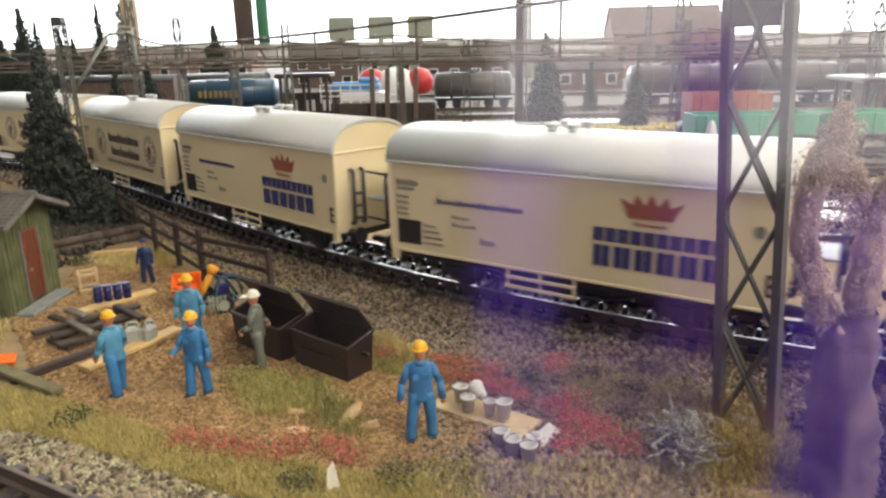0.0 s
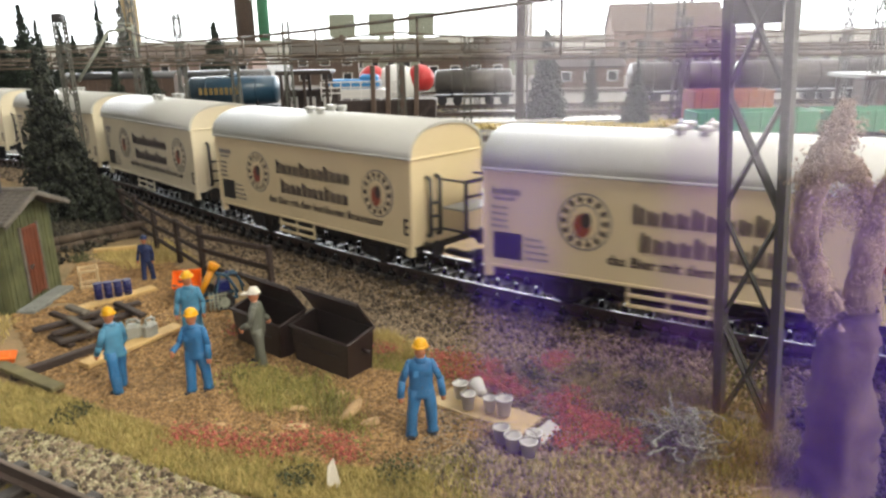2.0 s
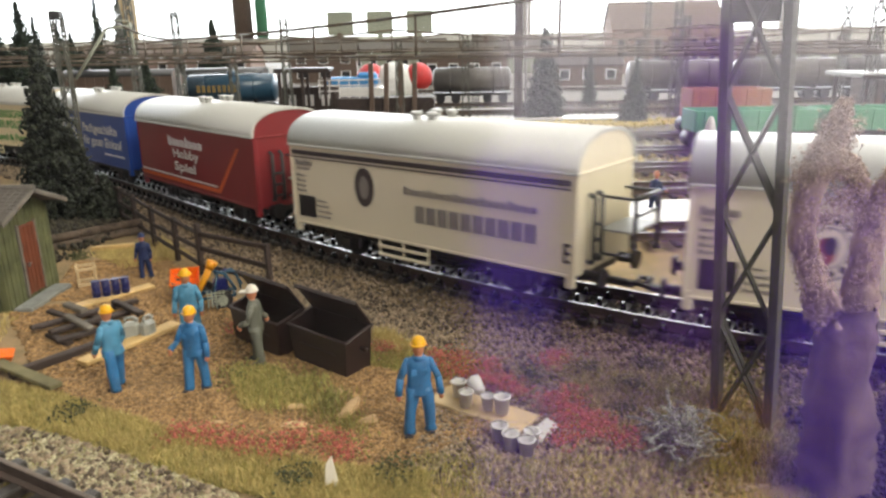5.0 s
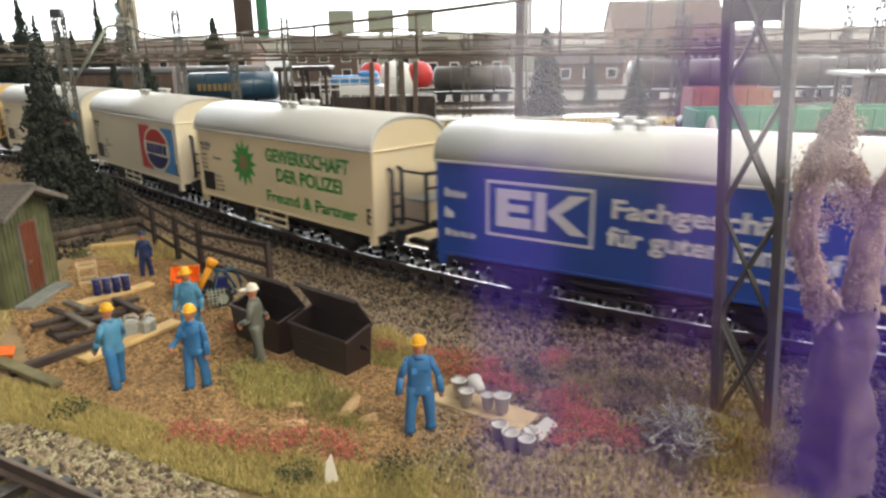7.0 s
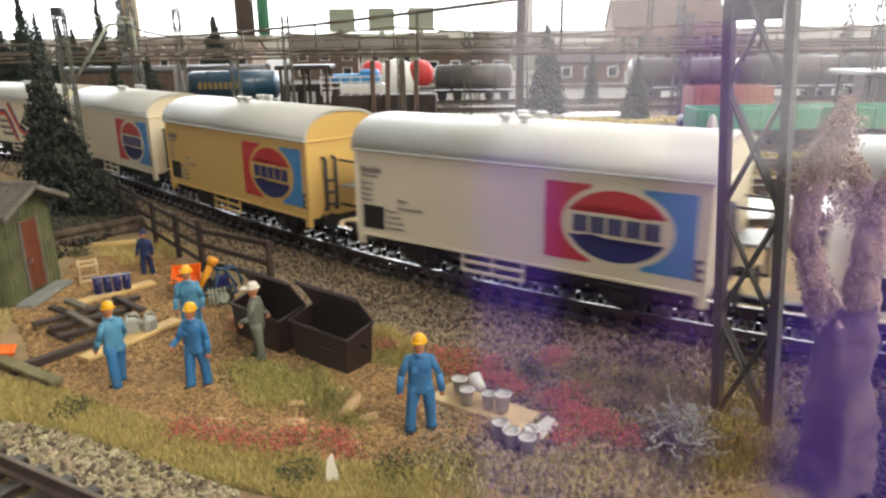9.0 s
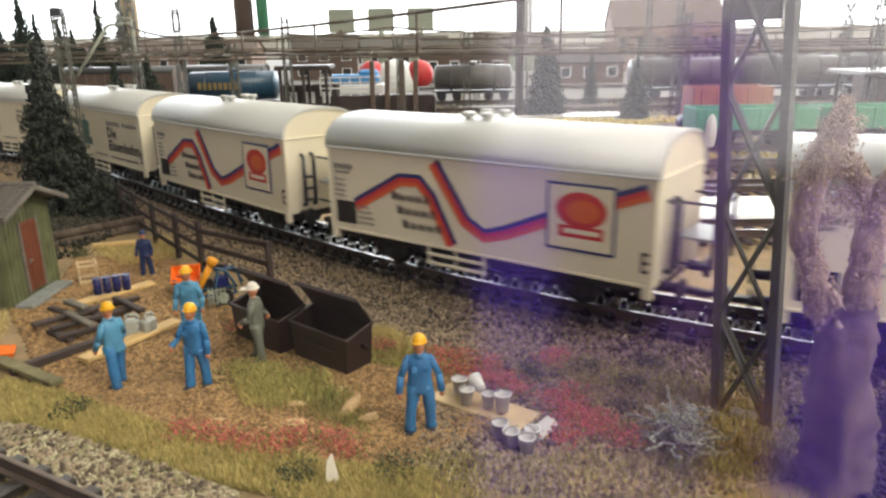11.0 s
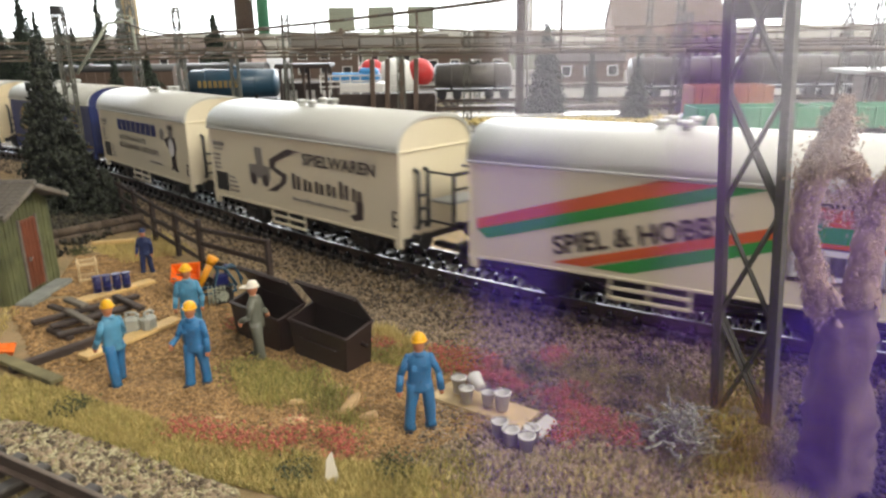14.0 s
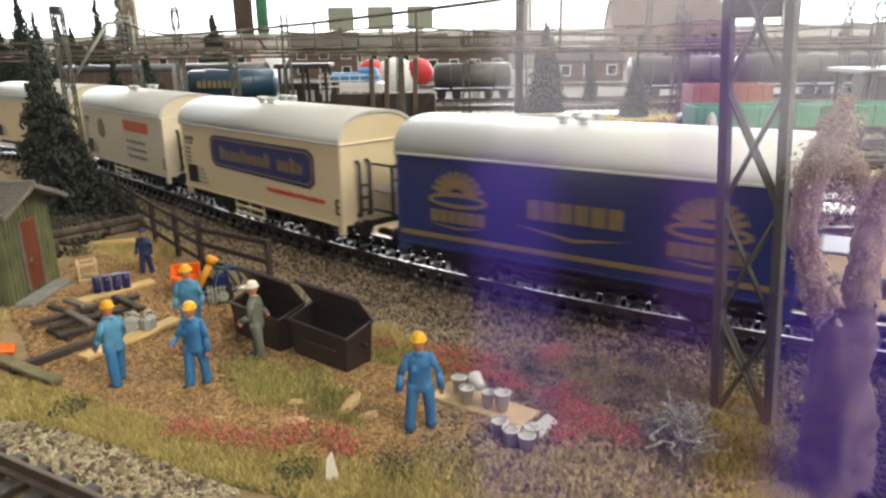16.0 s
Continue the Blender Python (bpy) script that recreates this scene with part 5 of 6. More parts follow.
RNG = np.random.default_rng(5)
yard = inside(65000, [((-9.03, 14.40), (-5.48, 12.08), (-3.64, 12.62), (-6.46, 15.03)), ((-12.5, 19), (-8.2, 13.3), (-2.0, 15.2), (-8, 21.5)), ((-6.2, 12.4), (-1.2, 10.6), (1.6, 12.6), (-4.5, 16)), ((-13, 24), (-12, 20), (-7, 20), (-10, 24.5)), ((-3.0, 14.3), (.4, 13.4), (-.2, 15.8), (-2.2, 16.6))], 1)
strew("wood_chips", yard + [0, 0, .015], CHIP_V, CHIP_F, np.column_stack([RNG.uniform(.035, .14, len(yard)), RNG.uniform(.025, .085, len(yard)), RNG.uniform(.025, .08, len(yard))]), M_CHIP, "loose brown wood chips covering the work yard", "wood chips", tilt=22)
for nm, n, s0, s1, d0, d1, sz in (("ballast", 30000, -26, 30, -3.6, 2.2, .085), ("ballast", 9000, -60, -26, -3.2, 2.2, .14), ("ballast", 4000, 30, 60, -3, 2.2, .14)):
    p = bank(n, s0, s1, d0, d1, int(s0 + 100))
    strew(nm, p + [0, 0, .0], ROCK_V, ROCK_F, RNG.uniform(sz * .5, sz, len(p)), M_STONE, "brown grey track ballast stones", "ballast")
p = bank(7500, -17, 30, -1.15, 1.15, 77)
strew("track_bed", p + [0, 0, .13], ROCK_V, ROCK_F, RNG.uniform(.04, .085, len(p)), M_BED, "pale stones between the sleepers", "ballast")
shoulder = inside(22000, [((-5.2, 19.5), (-1.6, 15.6), (-.2, 18.4), (-4.4, 21.8)), ((-1.6, 15.6), (5.6, 13.0), (6.5, 15.6), (-.2, 18.4)), ((1.5, 13), (3.5, 9.5), (8, 11), (7, 14)), ((-.8, 10.6), (3, 9.4), (4.4, 13.4), (.2, 14.6))], 4)
strew("gravel", shoulder, ROCK_V, ROCK_F, RNG.uniform(.04, .1, len(shoulder)), M_STONE, "brown grey gravel slope below the track", "gravel")
GRAVEL = [((-10.79, 13.26), (-7.35, 12.09), (-6.89, 10.61), (-9.75, 11.77)), ((-7.35, 12.09), (-5.29, 11.04), (-4.81, 9.37), (-6.89, 10.61)), ((-5.29, 11.04), (-3.54, 10.20), (-3.19, 8.94), (-4.81, 9.37))]
pale = inside(15000, GRAVEL, 6)
strew("pale_gravel", pale, ROCK_V, ROCK_F, RNG.uniform(.04, .1, len(pale)), M_PALESTONE, "pale grey gravel along the front track", "gravel")


mixed = inside(1500, GRAVEL, 66)
strew("gravel", mixed + [0, 0, .03], ROCK_V, ROCK_F, RNG.uniform(.03, .12, len(mixed)), M_STONE, "brown stones among the pale gravel", "gravel")


def tufts(name, p, lo, hi, mat, label, lean=28):
    h = RNG.uniform(lo, hi, len(p))
    strew(name, p - [0, 0, .02], BLADE_V, BLADE_F, np.column_stack([RNG.uniform(.11, .24, len(p)), h, h]), mat, label, "grass", tilt=lean)


FRONT = [((-12.38, 15.56), (-8.56, 13.98), (-7.35, 12.09), (-10.79, 13.26)), ((-8.56, 13.98), (-5.54, 12.24), (-5.29, 11.04), (-7.35, 12.09)), ((-5.54, 12.24), (-2.37, 11.18), (-2.12, 9.72), (-5.29, 11.04)), ((-2.36, 11.09), (-0.31, 10.68), (-0.29, 9.26), (-2.12, 9.72))]
tufts("grass", inside(34000, FRONT, 7), .07, .24, M_STRAW, "yellow green static grass along the front edge")
tufts("grass", clumped([(-7.96, 12.01), (-6.72, 11.49), (-5.64, 10.92), (-4.45, 10.39), (-8.78, 12.67), (-5.03, 10.64), (-7.49, 10.63), (-6.79, 10.26)], 170, .28, 93), .06, .2, M_GRASS, "sparse grass in the pale gravel")
tufts("grass", inside(20000, FRONT, 8), .06, .2, M_GRASS, "dull green static grass along the front edge")
tufts("grass", inside(5200, [((-5.0, 15.2), (-3.9, 15.0), (-2.4, 13.2), (-4.2, 13.2)), ((-2.0, 16.2), (-.6, 15.6), (-.9, 14.6), (-1.8, 15.0))], 9), .08, .2, M_GRASS, "green grass patch in the middle of the yard")
tufts("grass", inside(5000, [((-5.0, 15.0), (-3.9, 14.8), (-2.2, 13.0), (-4.2, 13.0)), ((-11, 23.2), (-9, 24.5), (-11, 27), (-13, 24.8))], 10), .1, .3, M_STRAW, "dry yellow grass patch in the yard")
tufts("grass", clumped([(-1.4, 16.3), (-1.2, 16.0), (-1.6, 16.6), (-1.0, 15.7)], 260, .16, 91), .16, .42, M_STRAW, "yellow green tuft beside the waste skip")
tufts("grass", clumped([(-3.4, 13.9), (-2.9, 13.5), (-3.6, 13.2), (-2.5, 12.9), (-3.0, 14.2), (-2.4, 13.4), (-4.0, 13.7), (-1.9, 12.4)], 240, .24, 92), .12, .36, M_GRASS, "wispy green grass tufts on the chips")
tufts("grass", inside(6500, [((2.4, 15.4), (5.4, 14.2), (5.6, 11.2), (3.2, 11.8)), ((-.5, 11.2), (3.6, 11.0), (4.2, 8.8), (-1, 9.2)), ((3.6, 11.2), (8, 11), (8, 8.6), (4.2, 8.8))], 11), .1, .26, M_GRASS, "olive grass on the slope beside the mast")
tufts("grass", inside(6500, [((2.4, 15.2), (5.4, 14.0), (5.6, 11.2), (3.2, 11.8)), ((-.5, 11.2), (3.6, 11.0), (4.2, 8.8), (-1, 9.2)), ((-16, 21), (-12, 18.6), (-11.2, 15.8), (-14, 15.4))], 12), .1, .26, M_STRAW, "dry straw grass on the slope")


tufts("grass", inside(7000, [((5.31, 16.91), (8.80, 15.70), (5.90, 10.11), (3.76, 10.49))], 95), .1, .3, M_GRASS, "olive grass round the foot of the mast")
tufts("grass", inside(3000, [((5.31, 16.91), (8.80, 15.70), (5.90, 10.11), (3.76, 10.49))], 96), .1, .26, M_MOSS, "dark grass round the foot of the mast")


def flock(name, p, lo, hi, mat, label, category):
    strew(name, p + np.column_stack([np.zeros(len(p)), np.zeros(len(p)), RNG.uniform(0.02, .26, len(p))]), ROCK_V, ROCK_F, RNG.uniform(lo, hi, len(p)), mat, label, category)


REDS = [(-5.1, 11.95), (-4.6, 11.9), (-4.1, 11.75), (-3.7, 11.6), (-3.2, 11.5), (-2.9, 11.8), (-2.1, 11.7), (-1.9, 11.3),
        (-1.5, 15.7), (-.3, 14.9), (.2, 14.6), (.5, 14.3), (-.1, 15.3), (.9, 14.1), (1.3, 13.9), (1.5, 13.6), (2.6, 15.0), (2.4, 14.7), (1.0, 14.8), (.4, 15.2),
        (2.2, 13.0), (2.5, 12.6), (2.8, 12.4), (2.4, 12.2), (3.0, 12.0), (2.6, 13.2), (3.3, 11.5), (2.7, 11.8), (2.2, 11.5), (-5.4, 17.2)]
flock("red_flowers", clumped(REDS, 210, .18, 14), .012, .036, M_FLOWER, "red flowering ground cover in loose patches", "flowers")
flock("moss", clumped([(x + .12, y - .1) for x, y in REDS], 70, .24, 18), .012, .034, M_GRASS, "olive foliage among the red flowers", "foliage")
flock("moss", clumped([(-7.6, 12.9), (-.95, 10.7), (3.6, 12.6), (1.9, 14.2), (4.0, 13.6), (-2.6, 10.6), (4.6, 14.6), (3.2, 14.4), (-12.6, 17), (-13, 24.2)], 170, .2, 15), .015, .045, M_MOSS, "dark green foliage clumps on the ground", "foliage")
flock("moss", clumped([(2.0 + .4 * i, 14.3 - .1 * i) for i in range(9)] + [(-5.0 + .3 * i, 14.6 - .1 * i) for i in range(7)], 90, .35, 16), .015, .04, M_GRASS, "olive foliage on the slope", "foliage")


def twig_bush(x, y):
    b = thing("lichen_bush", x, y, level(x, y), 0, "tangled grey green lichen bush beside the mast", "bush")
    rng = random.Random(3)
    for k in range(110):
        sh = Shape()
        p = Vector((rng.uniform(-.38, .38), rng.uniform(-.45, .45), rng.uniform(0, .55)))
        d = Vector((rng.uniform(-1, 1), rng.uniform(-1, 1), rng.uniform(-.2, 1))).normalized()
        pts = [p.copy()]
        for i in range(5):
            d = (d + Vector((rng.uniform(-.8, .8), rng.uniform(-.8, .8), rng.uniform(-.6, .5)))).normalized()
            p = p + d * .12
            p.z = max(p.z, .02)
            pts.append(p.copy())
        sh.tube(pts, rng.uniform(.014, .026), 5)
        part("twig", sh, M_TWIG if k % 3 else M_LICHEN, b)


twig_bush(4.25, 11.35)


def dry_plant():
    plant = thing("dead_tree", 5.9, 9.9, GROUND, 0, "dry brown forked stump with shaggy tan foliage", "dead tree")

    def bole(name, pts, radii):
        pts = [Vector(p) for p in pts]
        fine, rad = [], []
        for i in range(len(pts) - 1):
            for k in range(8):
                t = k / 8
                fine.append(pts[i].lerp(pts[i + 1], t))
                rad.append(radii[i] * (1 - t) + radii[i + 1] * t)
        fine.append(pts[-1])
        rad.append(radii[-1])
        seg, vs, fs = 18, [], []
        for c, r in zip(fine, rad):
            for i in range(seg):
                a = 2 * math.pi * i / seg
                q = c + Vector((math.cos(a), math.sin(a), 0)) * r
                vs.append(q + Vector((math.cos(a), math.sin(a), 0)) * r * (.55 * noise.noise((q.x * 6, q.y * 6, q.z * .5)) + .4 * noise.noise((q.x * 12, q.y * 12, q.z * 5))))
        for j in range(len(fine) - 1):
            for i in range(seg):
                fs.append([j * seg + i, j * seg + (i + 1) % seg, (j + 1) * seg + (i + 1) % seg, (j + 1) * seg + i])
        part(name, Shape().add(vs, fs, 0, True), M_BARKDRY if name == "trunk" else M_LIMB, plant)

    bole("trunk", [(.5, .1, -.1), (.42, .1, 1.0), (.25, .1, 2.6), (.2, .1, 3.3)], [.50, .46, .40, .36])
    arms = {
        "left": [(.02, .1, 3.00), (-.35, .1, 3.70), (-.6, .1, 4.40), (-.6, .1, 5.00), (-.45, .1, 5.50), (-.3, .1, 5.95), (-.22, .1, 6.32)],
        "right": [(.4, .1, 3.00), (.38, .1, 3.70), (.38, .1, 4.30), (.44, .1, 4.80), (.6, .1, 5.35)],
        "bough": [(-.5, .1, 5.35), (-.1, .15, 5.45), (.15, .15, 5.20), (.25, .15, 4.80)],
    }
    sizes = {"left": [.26, .2, .16, .17, .19, .17, .08], "right": [.24, .19, .17, .16, .09], "bough": [.17, .18, .13, .07]}
    for k in arms:
        bole("limb", arms[k], sizes[k])
    g = np.random.default_rng(9)
    where = []
    for k, per in (("left", 760), ("right", 480), ("bough", 700)):
        pts, rad = np.array(arms[k]), np.array(sizes[k])
        for i in range(len(pts) - 1):
            u = g.random(per)[:, None]
            c = pts[i] * (1 - u) + pts[i + 1] * u
            r = (rad[i] * (1 - u) + rad[i + 1] * u) * g.normal(1.08, .14, (per, 1))
            d = g.normal(0, 1, (per, 3))
            where.append(c + d / np.linalg.norm(d, axis=1)[:, None] * r)
    for c, per, sp in (((-.25, .05, 5.95), 600, .14), ((-.62, .05, 5.35), 450, .12), ((-.35, .05, 5.55), 500, .15), ((-.05, .05, 4.95), 420, .14), ((.16, .05, 4.65), 200, .1), ((-.35, .05, 4.60), 130, .1), ((.52, .05, 5.00), 260, .1)):
        where.append(np.array(c) + g.normal(0, sp, (per, 3)) * (1, .7, 1))
    where = np.concatenate(where)
    n = len(where)
    tagged(strew("foliage", where, CHIP_V, CHIP_F, np.column_stack([g.uniform(.012, .038, n), g.uniform(.012, .03, n), g.uniform(.012, .03, n)]), M_DRY, "shaggy tan fibres", "", parent=plant))


dry_plant()


# ---- fir trees ----
def fir(x, y, tall, wide, label, mat, dense=26, seed=1, z=None, trunk=.12):
    t = thing("fir_tree", x, y, GROUND if z is None else z, 0, label, "fir tree", "fir trees")
    rng = np.random.default_rng(seed)
    part("trunk", Shape().cyl((0, 0, -.1), (0, 0, tall * .95), trunk, trunk * .2, 8), M_BARK, t)
    where, sizes = [], []
    tiers = int(dense)
    for i in range(tiers):
        f = i / (tiers - 1)
        zz = tall * (.06 + .94 * f)
        r = wide * (1 - f) ** .85 * rng.uniform(.82, 1.12) + .04
        arms = max(4, int(15 * (1 - f) + 4))
        for k in range(arms):
            a = rng.uniform(0, 2 * math.pi)
            ln = r * rng.uniform(.7, 1.1)
            bits = max(3, int(ln / (wide * .09)))
            for j in range(bits):
                q = (j + .4) / bits
                for _ in range(3):
                    where.append((ln * q * math.cos(a) + rng.normal(0, .03 * wide), ln * q * math.sin(a) + rng.normal(0, .03 * wide), zz - .16 * ln * q * q * 2 + rng.normal(0, .018 * tall)))
                    sizes.append(wide * rng.uniform(.05, .10) * (1.1 - .4 * q) + .01)
    where, sizes = np.array(where), np.array(sizes)
    strew("crown", where, CHIP_V, CHIP_F, np.column_stack([sizes, sizes * .8, sizes]), mat, "", "", parent=t, kind="")
    return t


fir(-17.3, 31.4, 7.2, 2.15, "dark flocked fir tree beside the track", M_FIR, 40, 1)
fir(-14.6, 30.2, 2.0, 1.7, "low dark fir shrub under the tall fir", M_FIR, 10, 2)
for i, (x, y, h, w) in enumerate(((10.5, 72, 8.3, 2.9), (17.7, 65, 5.6, 1.6), (17.5, 84, 6.6, 1.1), (-31.4, 70, 5.8, 2.0), (-29.0, 72, 6.0, 2.8), (-10.6, 76, 2.6, 1.0), (35, 60, 4.4, .9), (-50, 100, 9.5, 2.4), (-45, 80, 8.5, 3.2), (-42, 86, 7.5, 3.0))):
    fir(x, y, h, w, "green model fir tree in the goods yard", M_FIRFAR, 18, 20 + i)
for i, (x, y, h, w) in enumerate(((-85, 150, 16.5, 5.0), (-81, 148, 13.6, 3.6), (-77.5, 150, 12.6, 3.0), (-74, 148, 10.6, 2.6), (-69.3, 150, 17.2, 3.6), (-64.5, 150, 17.0, 3.4), (-90, 150, 12.0, 5), (-46, 150, 12.5, 5.0))):
    fir(x, y, h, w, "slim green fir tree on the far edge", M_FIRFAR, 18, 40 + i)
# dark bits strewn over three patches to darken the ground by the fir
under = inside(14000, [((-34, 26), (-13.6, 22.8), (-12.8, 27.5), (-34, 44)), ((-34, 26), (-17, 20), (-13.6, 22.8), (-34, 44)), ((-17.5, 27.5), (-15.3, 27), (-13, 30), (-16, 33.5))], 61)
flock("undergrowth", under, .04, .13, M_DARKBITS, "dark brown bits darkening the ground below the tall fir", "undergrowth")
# the same dark bits, strewn to darken the ground round the dead tree
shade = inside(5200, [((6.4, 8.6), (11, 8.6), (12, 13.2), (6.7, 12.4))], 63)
flock("undergrowth", shade, .03, .09, M_DARKBITS, "dark brown bits darkening the ground around the dead tree", "undergrowth")


# ---- masts and wires ----
def lattice_mast(corners, z0, z1, bay, leg, bar, label, mat=None, taper=1.0, head=False, lean=0.0):
    """Four legs and crossed bars on every face. corners: ground places in order round the mast."""
    mat = mat or M_MAST
    cx, cy = sum(c[0] for c in corners) / 4, sum(c[1] for c in corners) / 4
    m = thing("catenary_mast", cx, cy, z0, 0, label, "catenary mast", "catenary masts")
    H = z1 - z0

    def at(i, z):
        k = 1 + (taper - 1) * z / H
        return Vector(((corners[i % 4][0] - cx) * k + lean * z / H, (corners[i % 4][1] - cy) * k, z))

    for i in range(4):
        a, b = at(i, 0), at(i, H)
        sh = Shape()
        sh.cyl(a, b, leg, leg * .9, 4, smooth=False)
        part("leg", sh, mat, m)
    n = max(2, round(H / bay))
    for i in range(4):
        for k in range(n):
            za, zb = H * k / n, H * (k + 1) / n
            sh = Shape()
            if bay > 1.5 and i % 2:
                sh.cyl(at(i, zb), at(i + 1, zb), bar, bar, 4, smooth=False)
            elif (k + i) % 2 == 0 or bay > 1.5 and i == 0:
                sh.cyl(at(i, za), at(i + 1, zb), bar, bar, 4, smooth=False)
            if (k + i) % 2 == 1 and bay < 1.5 or bay > 1.5 and i == 0:
                sh.cyl(at(i + 1, za), at(i, zb), bar, bar, 4, smooth=False)
            part("brace", sh, mat, m)
    if head:
        part("mast_head", Shape().box((0, 0, H - .25), (1.2, 1.2, .9), c=.08), mat, m)
    part("foot", Shape().box((0, 0, .05), (.5, .4, .2), rot_z(-38), .05), M_CONCRETE, m)
    return m


near_mast = lattice_mast([(5.43, 12.65), (6.2, 12.0), (6.38, 12.3), (5.58, 12.95)], GROUND - .1, 10.0, 1.95, .115, .05, "tall grey green lattice mast beside the track", lean=-.68)
part("gusset", Shape().box((-0.63, -0.03, 7.81), (.95, .1, .5), rot_z(-40), .02), M_MAST, near_mast, "solid steel gusset plate")
part("arm", Shape().tube([(.0, .3, 8.6), (.6, 4.2, 8.9)], .09), M_MAST, near_mast)
left_mast = lattice_mast([(-18.95, 36.2), (-18.45, 36.2), (-18.45, 36.5), (-18.95, 36.5)], GROUND, 8.3, .8, .06, .035, "grey green ladder mast with bracket arm", head=False)
part("cap", Shape().box((0, 0, 8.95), (.55, .5, .4), c=.06), M_IRON, left_mast)
part("arm", Shape().tube([(.2, 0, 8.7), (3.3, .6, 8.65)], .04).tube([(.5, 0, 5.9), (2.2, .4, 8.3), (3.3, .6, 8.4)], .08).tube([(3.3, .6, 8.6), (3.35, .6, 7.0)], .07), M_TWIG, left_mast)


def wire_span(label, pts_hi, pts_lo, r):
    """A sagging carrier wire, a contact wire and their droppers."""
    w = thing("overhead_wire", 0, 0, 0, 0, label, "overhead wire", "overhead wires", kind="structure")
    part("carrier_wire", Shape().tube(pts_hi, r, 6), M_WIRE, w)
    part("contact_wire", Shape().tube(pts_lo, r, 6), M_WIRE, w)
    for a, b in list(zip(pts_hi, pts_lo))[2:-1:3]:
        part("dropper", Shape().tube([a, b], r * .8, 5), M_WIRE, w)


hi, lo = [], []
for k in range(25):
    s = -17 + 38 * k / 24
    x, y, a = on_track(s, 0)
    u = (s + 10) / 7
    z = 7.05 + (.9 * (u * u) if u < 0 else 0) + (1.55 * ((s + 10) / 30) ** 2 if s > -10 else 0)
    hi.append((x, y, z))
    lo.append((x, y, 6.28 + .001 * s))
wire_span("brown overhead wire above the main track", hi, lo, .055)
for yy, zc, x0, x1 in ((42, 6.35, -34, 60), (50, 6.5, -45, 70), (66, 6.6, -60, 70)):
    hi, lo = [], []
    for k in range(43):
        x = x0 + (x1 - x0) * k / 42
        q = ((x - x0) % 31.4) / 31.4
        hi.append((x, yy - .035 * x, zc + .35 + 3.2 * (q - .5) ** 2))
        lo.append((x, yy - .035 * x, zc - .25))
    wire_span("brown overhead wire above a yard track", hi, lo, .06)
# a lattice cross girder over the yard
g = thing("cross_girder", 0, 0, 0, 0, "long brown lattice girder carrying the yard wires", "girder")
for z in (5.6, 6.2):
    part("chord", Shape().box((0, 58, z), (130, .25, .16), rot_z(-2), .03), M_WIRE, g)
for k in range(44):
    x = -64 + 3 * k
    part("strut", Shape().tube([(x, 58 - .035 * x, 5.6), (x + 1.5, 58 - .035 * x, 6.2)], .05, 5), M_WIRE, g)
for x, y, h in ((-13.0, 62, 9), (-23.5, 66, 10), (-17.0, 60, 7), (-27.5, 66, 11.5), (2.4, 66, 7.5), (-3.4, 62, 7), (21.5, 66, 11), (24.0, 71, 9), (33.5, 56, 12), (40, 72, 11), (14, 92, 12), (-38, 88, 12), (-4.5, 84, 6.5), (4.5, 90, 8), (27, 95, 12), (46, 95, 12)):
    lattice_mast([(x - .35, y - .35), (x + .35, y - .35), (x + .35, y + .35), (x - .35, y + .35)], GROUND, h, 1.2, .07, .045, "slim lattice mast in the goods yard", taper=.7)
post = thing("steel_post", 7.8, 71.5, GROUND, 0, "dark brown steel post standing in the yard", "post")
part("column", Shape().box((0, 0, 6.5), (.8, .6, 13), c=.08), M_DARKWOOD, post)
part("pipe", Shape().cyl((.7, -.3, 0), (.7, -.3, 11.5), .1, .1, 8), M_RAIL, post)

# ---- rolling stock in the yard ----


def bogie(w, x, y=0.0):
    for dx in (-.9, .9):
        part("wheelset", Shape().cyl((x + dx, y - .9, .55), (x + dx, y + .9, .55), .55, .55, 14), M_BLACK, w)


def tank_wagon(x, y, rz, ln, r, mat, label, bars=0):
    w = thing("tank_wagon", x, y, 0, rz, label, "tank wagon", "tank wagons")
    part("frame", Shape().box((0, 0, 1.05), (ln + .8, 2.2, .3), c=.05), M_BLACK, w)
    sh = Shape()
    sh.cyl((-ln / 2, 0, 1.3 + r), (ln / 2, 0, 1.3 + r), r, r, 28)
    for s in (-1, 1):
        sh.ball((s * ln / 2, 0, 1.3 + r), (.45, r, r), 0, 28, 8)
    part("tank", sh, mat, w)
    part("dome", Shape().cyl((0, 0, 1.3 + 2 * r - .15), (0, 0, 1.3 + 2 * r + .35), .5, .45, 14), mat, w)
    part("walkway", Shape().box((0, -.2, 1.3 + 2 * r + .1), (ln * .7, .5, .06), c=.02), M_IRON, w)
    for q in (-.3, .3):
        part("saddle", Shape().box((q * ln, 0, 1.35), (.3, 2.1, .6), c=.05), M_BLACK, w)
        part("band", Shape().cyl((q * ln - .06, 0, 1.3 + r), (q * ln + .06, 0, 1.3 + r), r + .03, r + .03, 28), mat, w)
        bogie(w, q * ln * 1.1)
    if bars:
        sh = Shape()
        for k in range(bars):
            sh.box((-.36 * ln + ln * .5 * k / bars, -r - .02, 1.3 + r), (ln * .04, .06, r * .5), c=.01)
        part("lettering", sh, M_INKGOLD, w)


tank_wagon(-21.6, 75.4, -2, 8.6, 1.42, M_TANKBLUE, "blue tank wagon with dull yellow lettering", 8)
for k in range(4):
    tank_wagon(27.5 + 12.2 * k, 83.6 - .43 * k, -2, 10.8, 1.6, M_TANKGREY, "grey tank wagon standing in the yard")
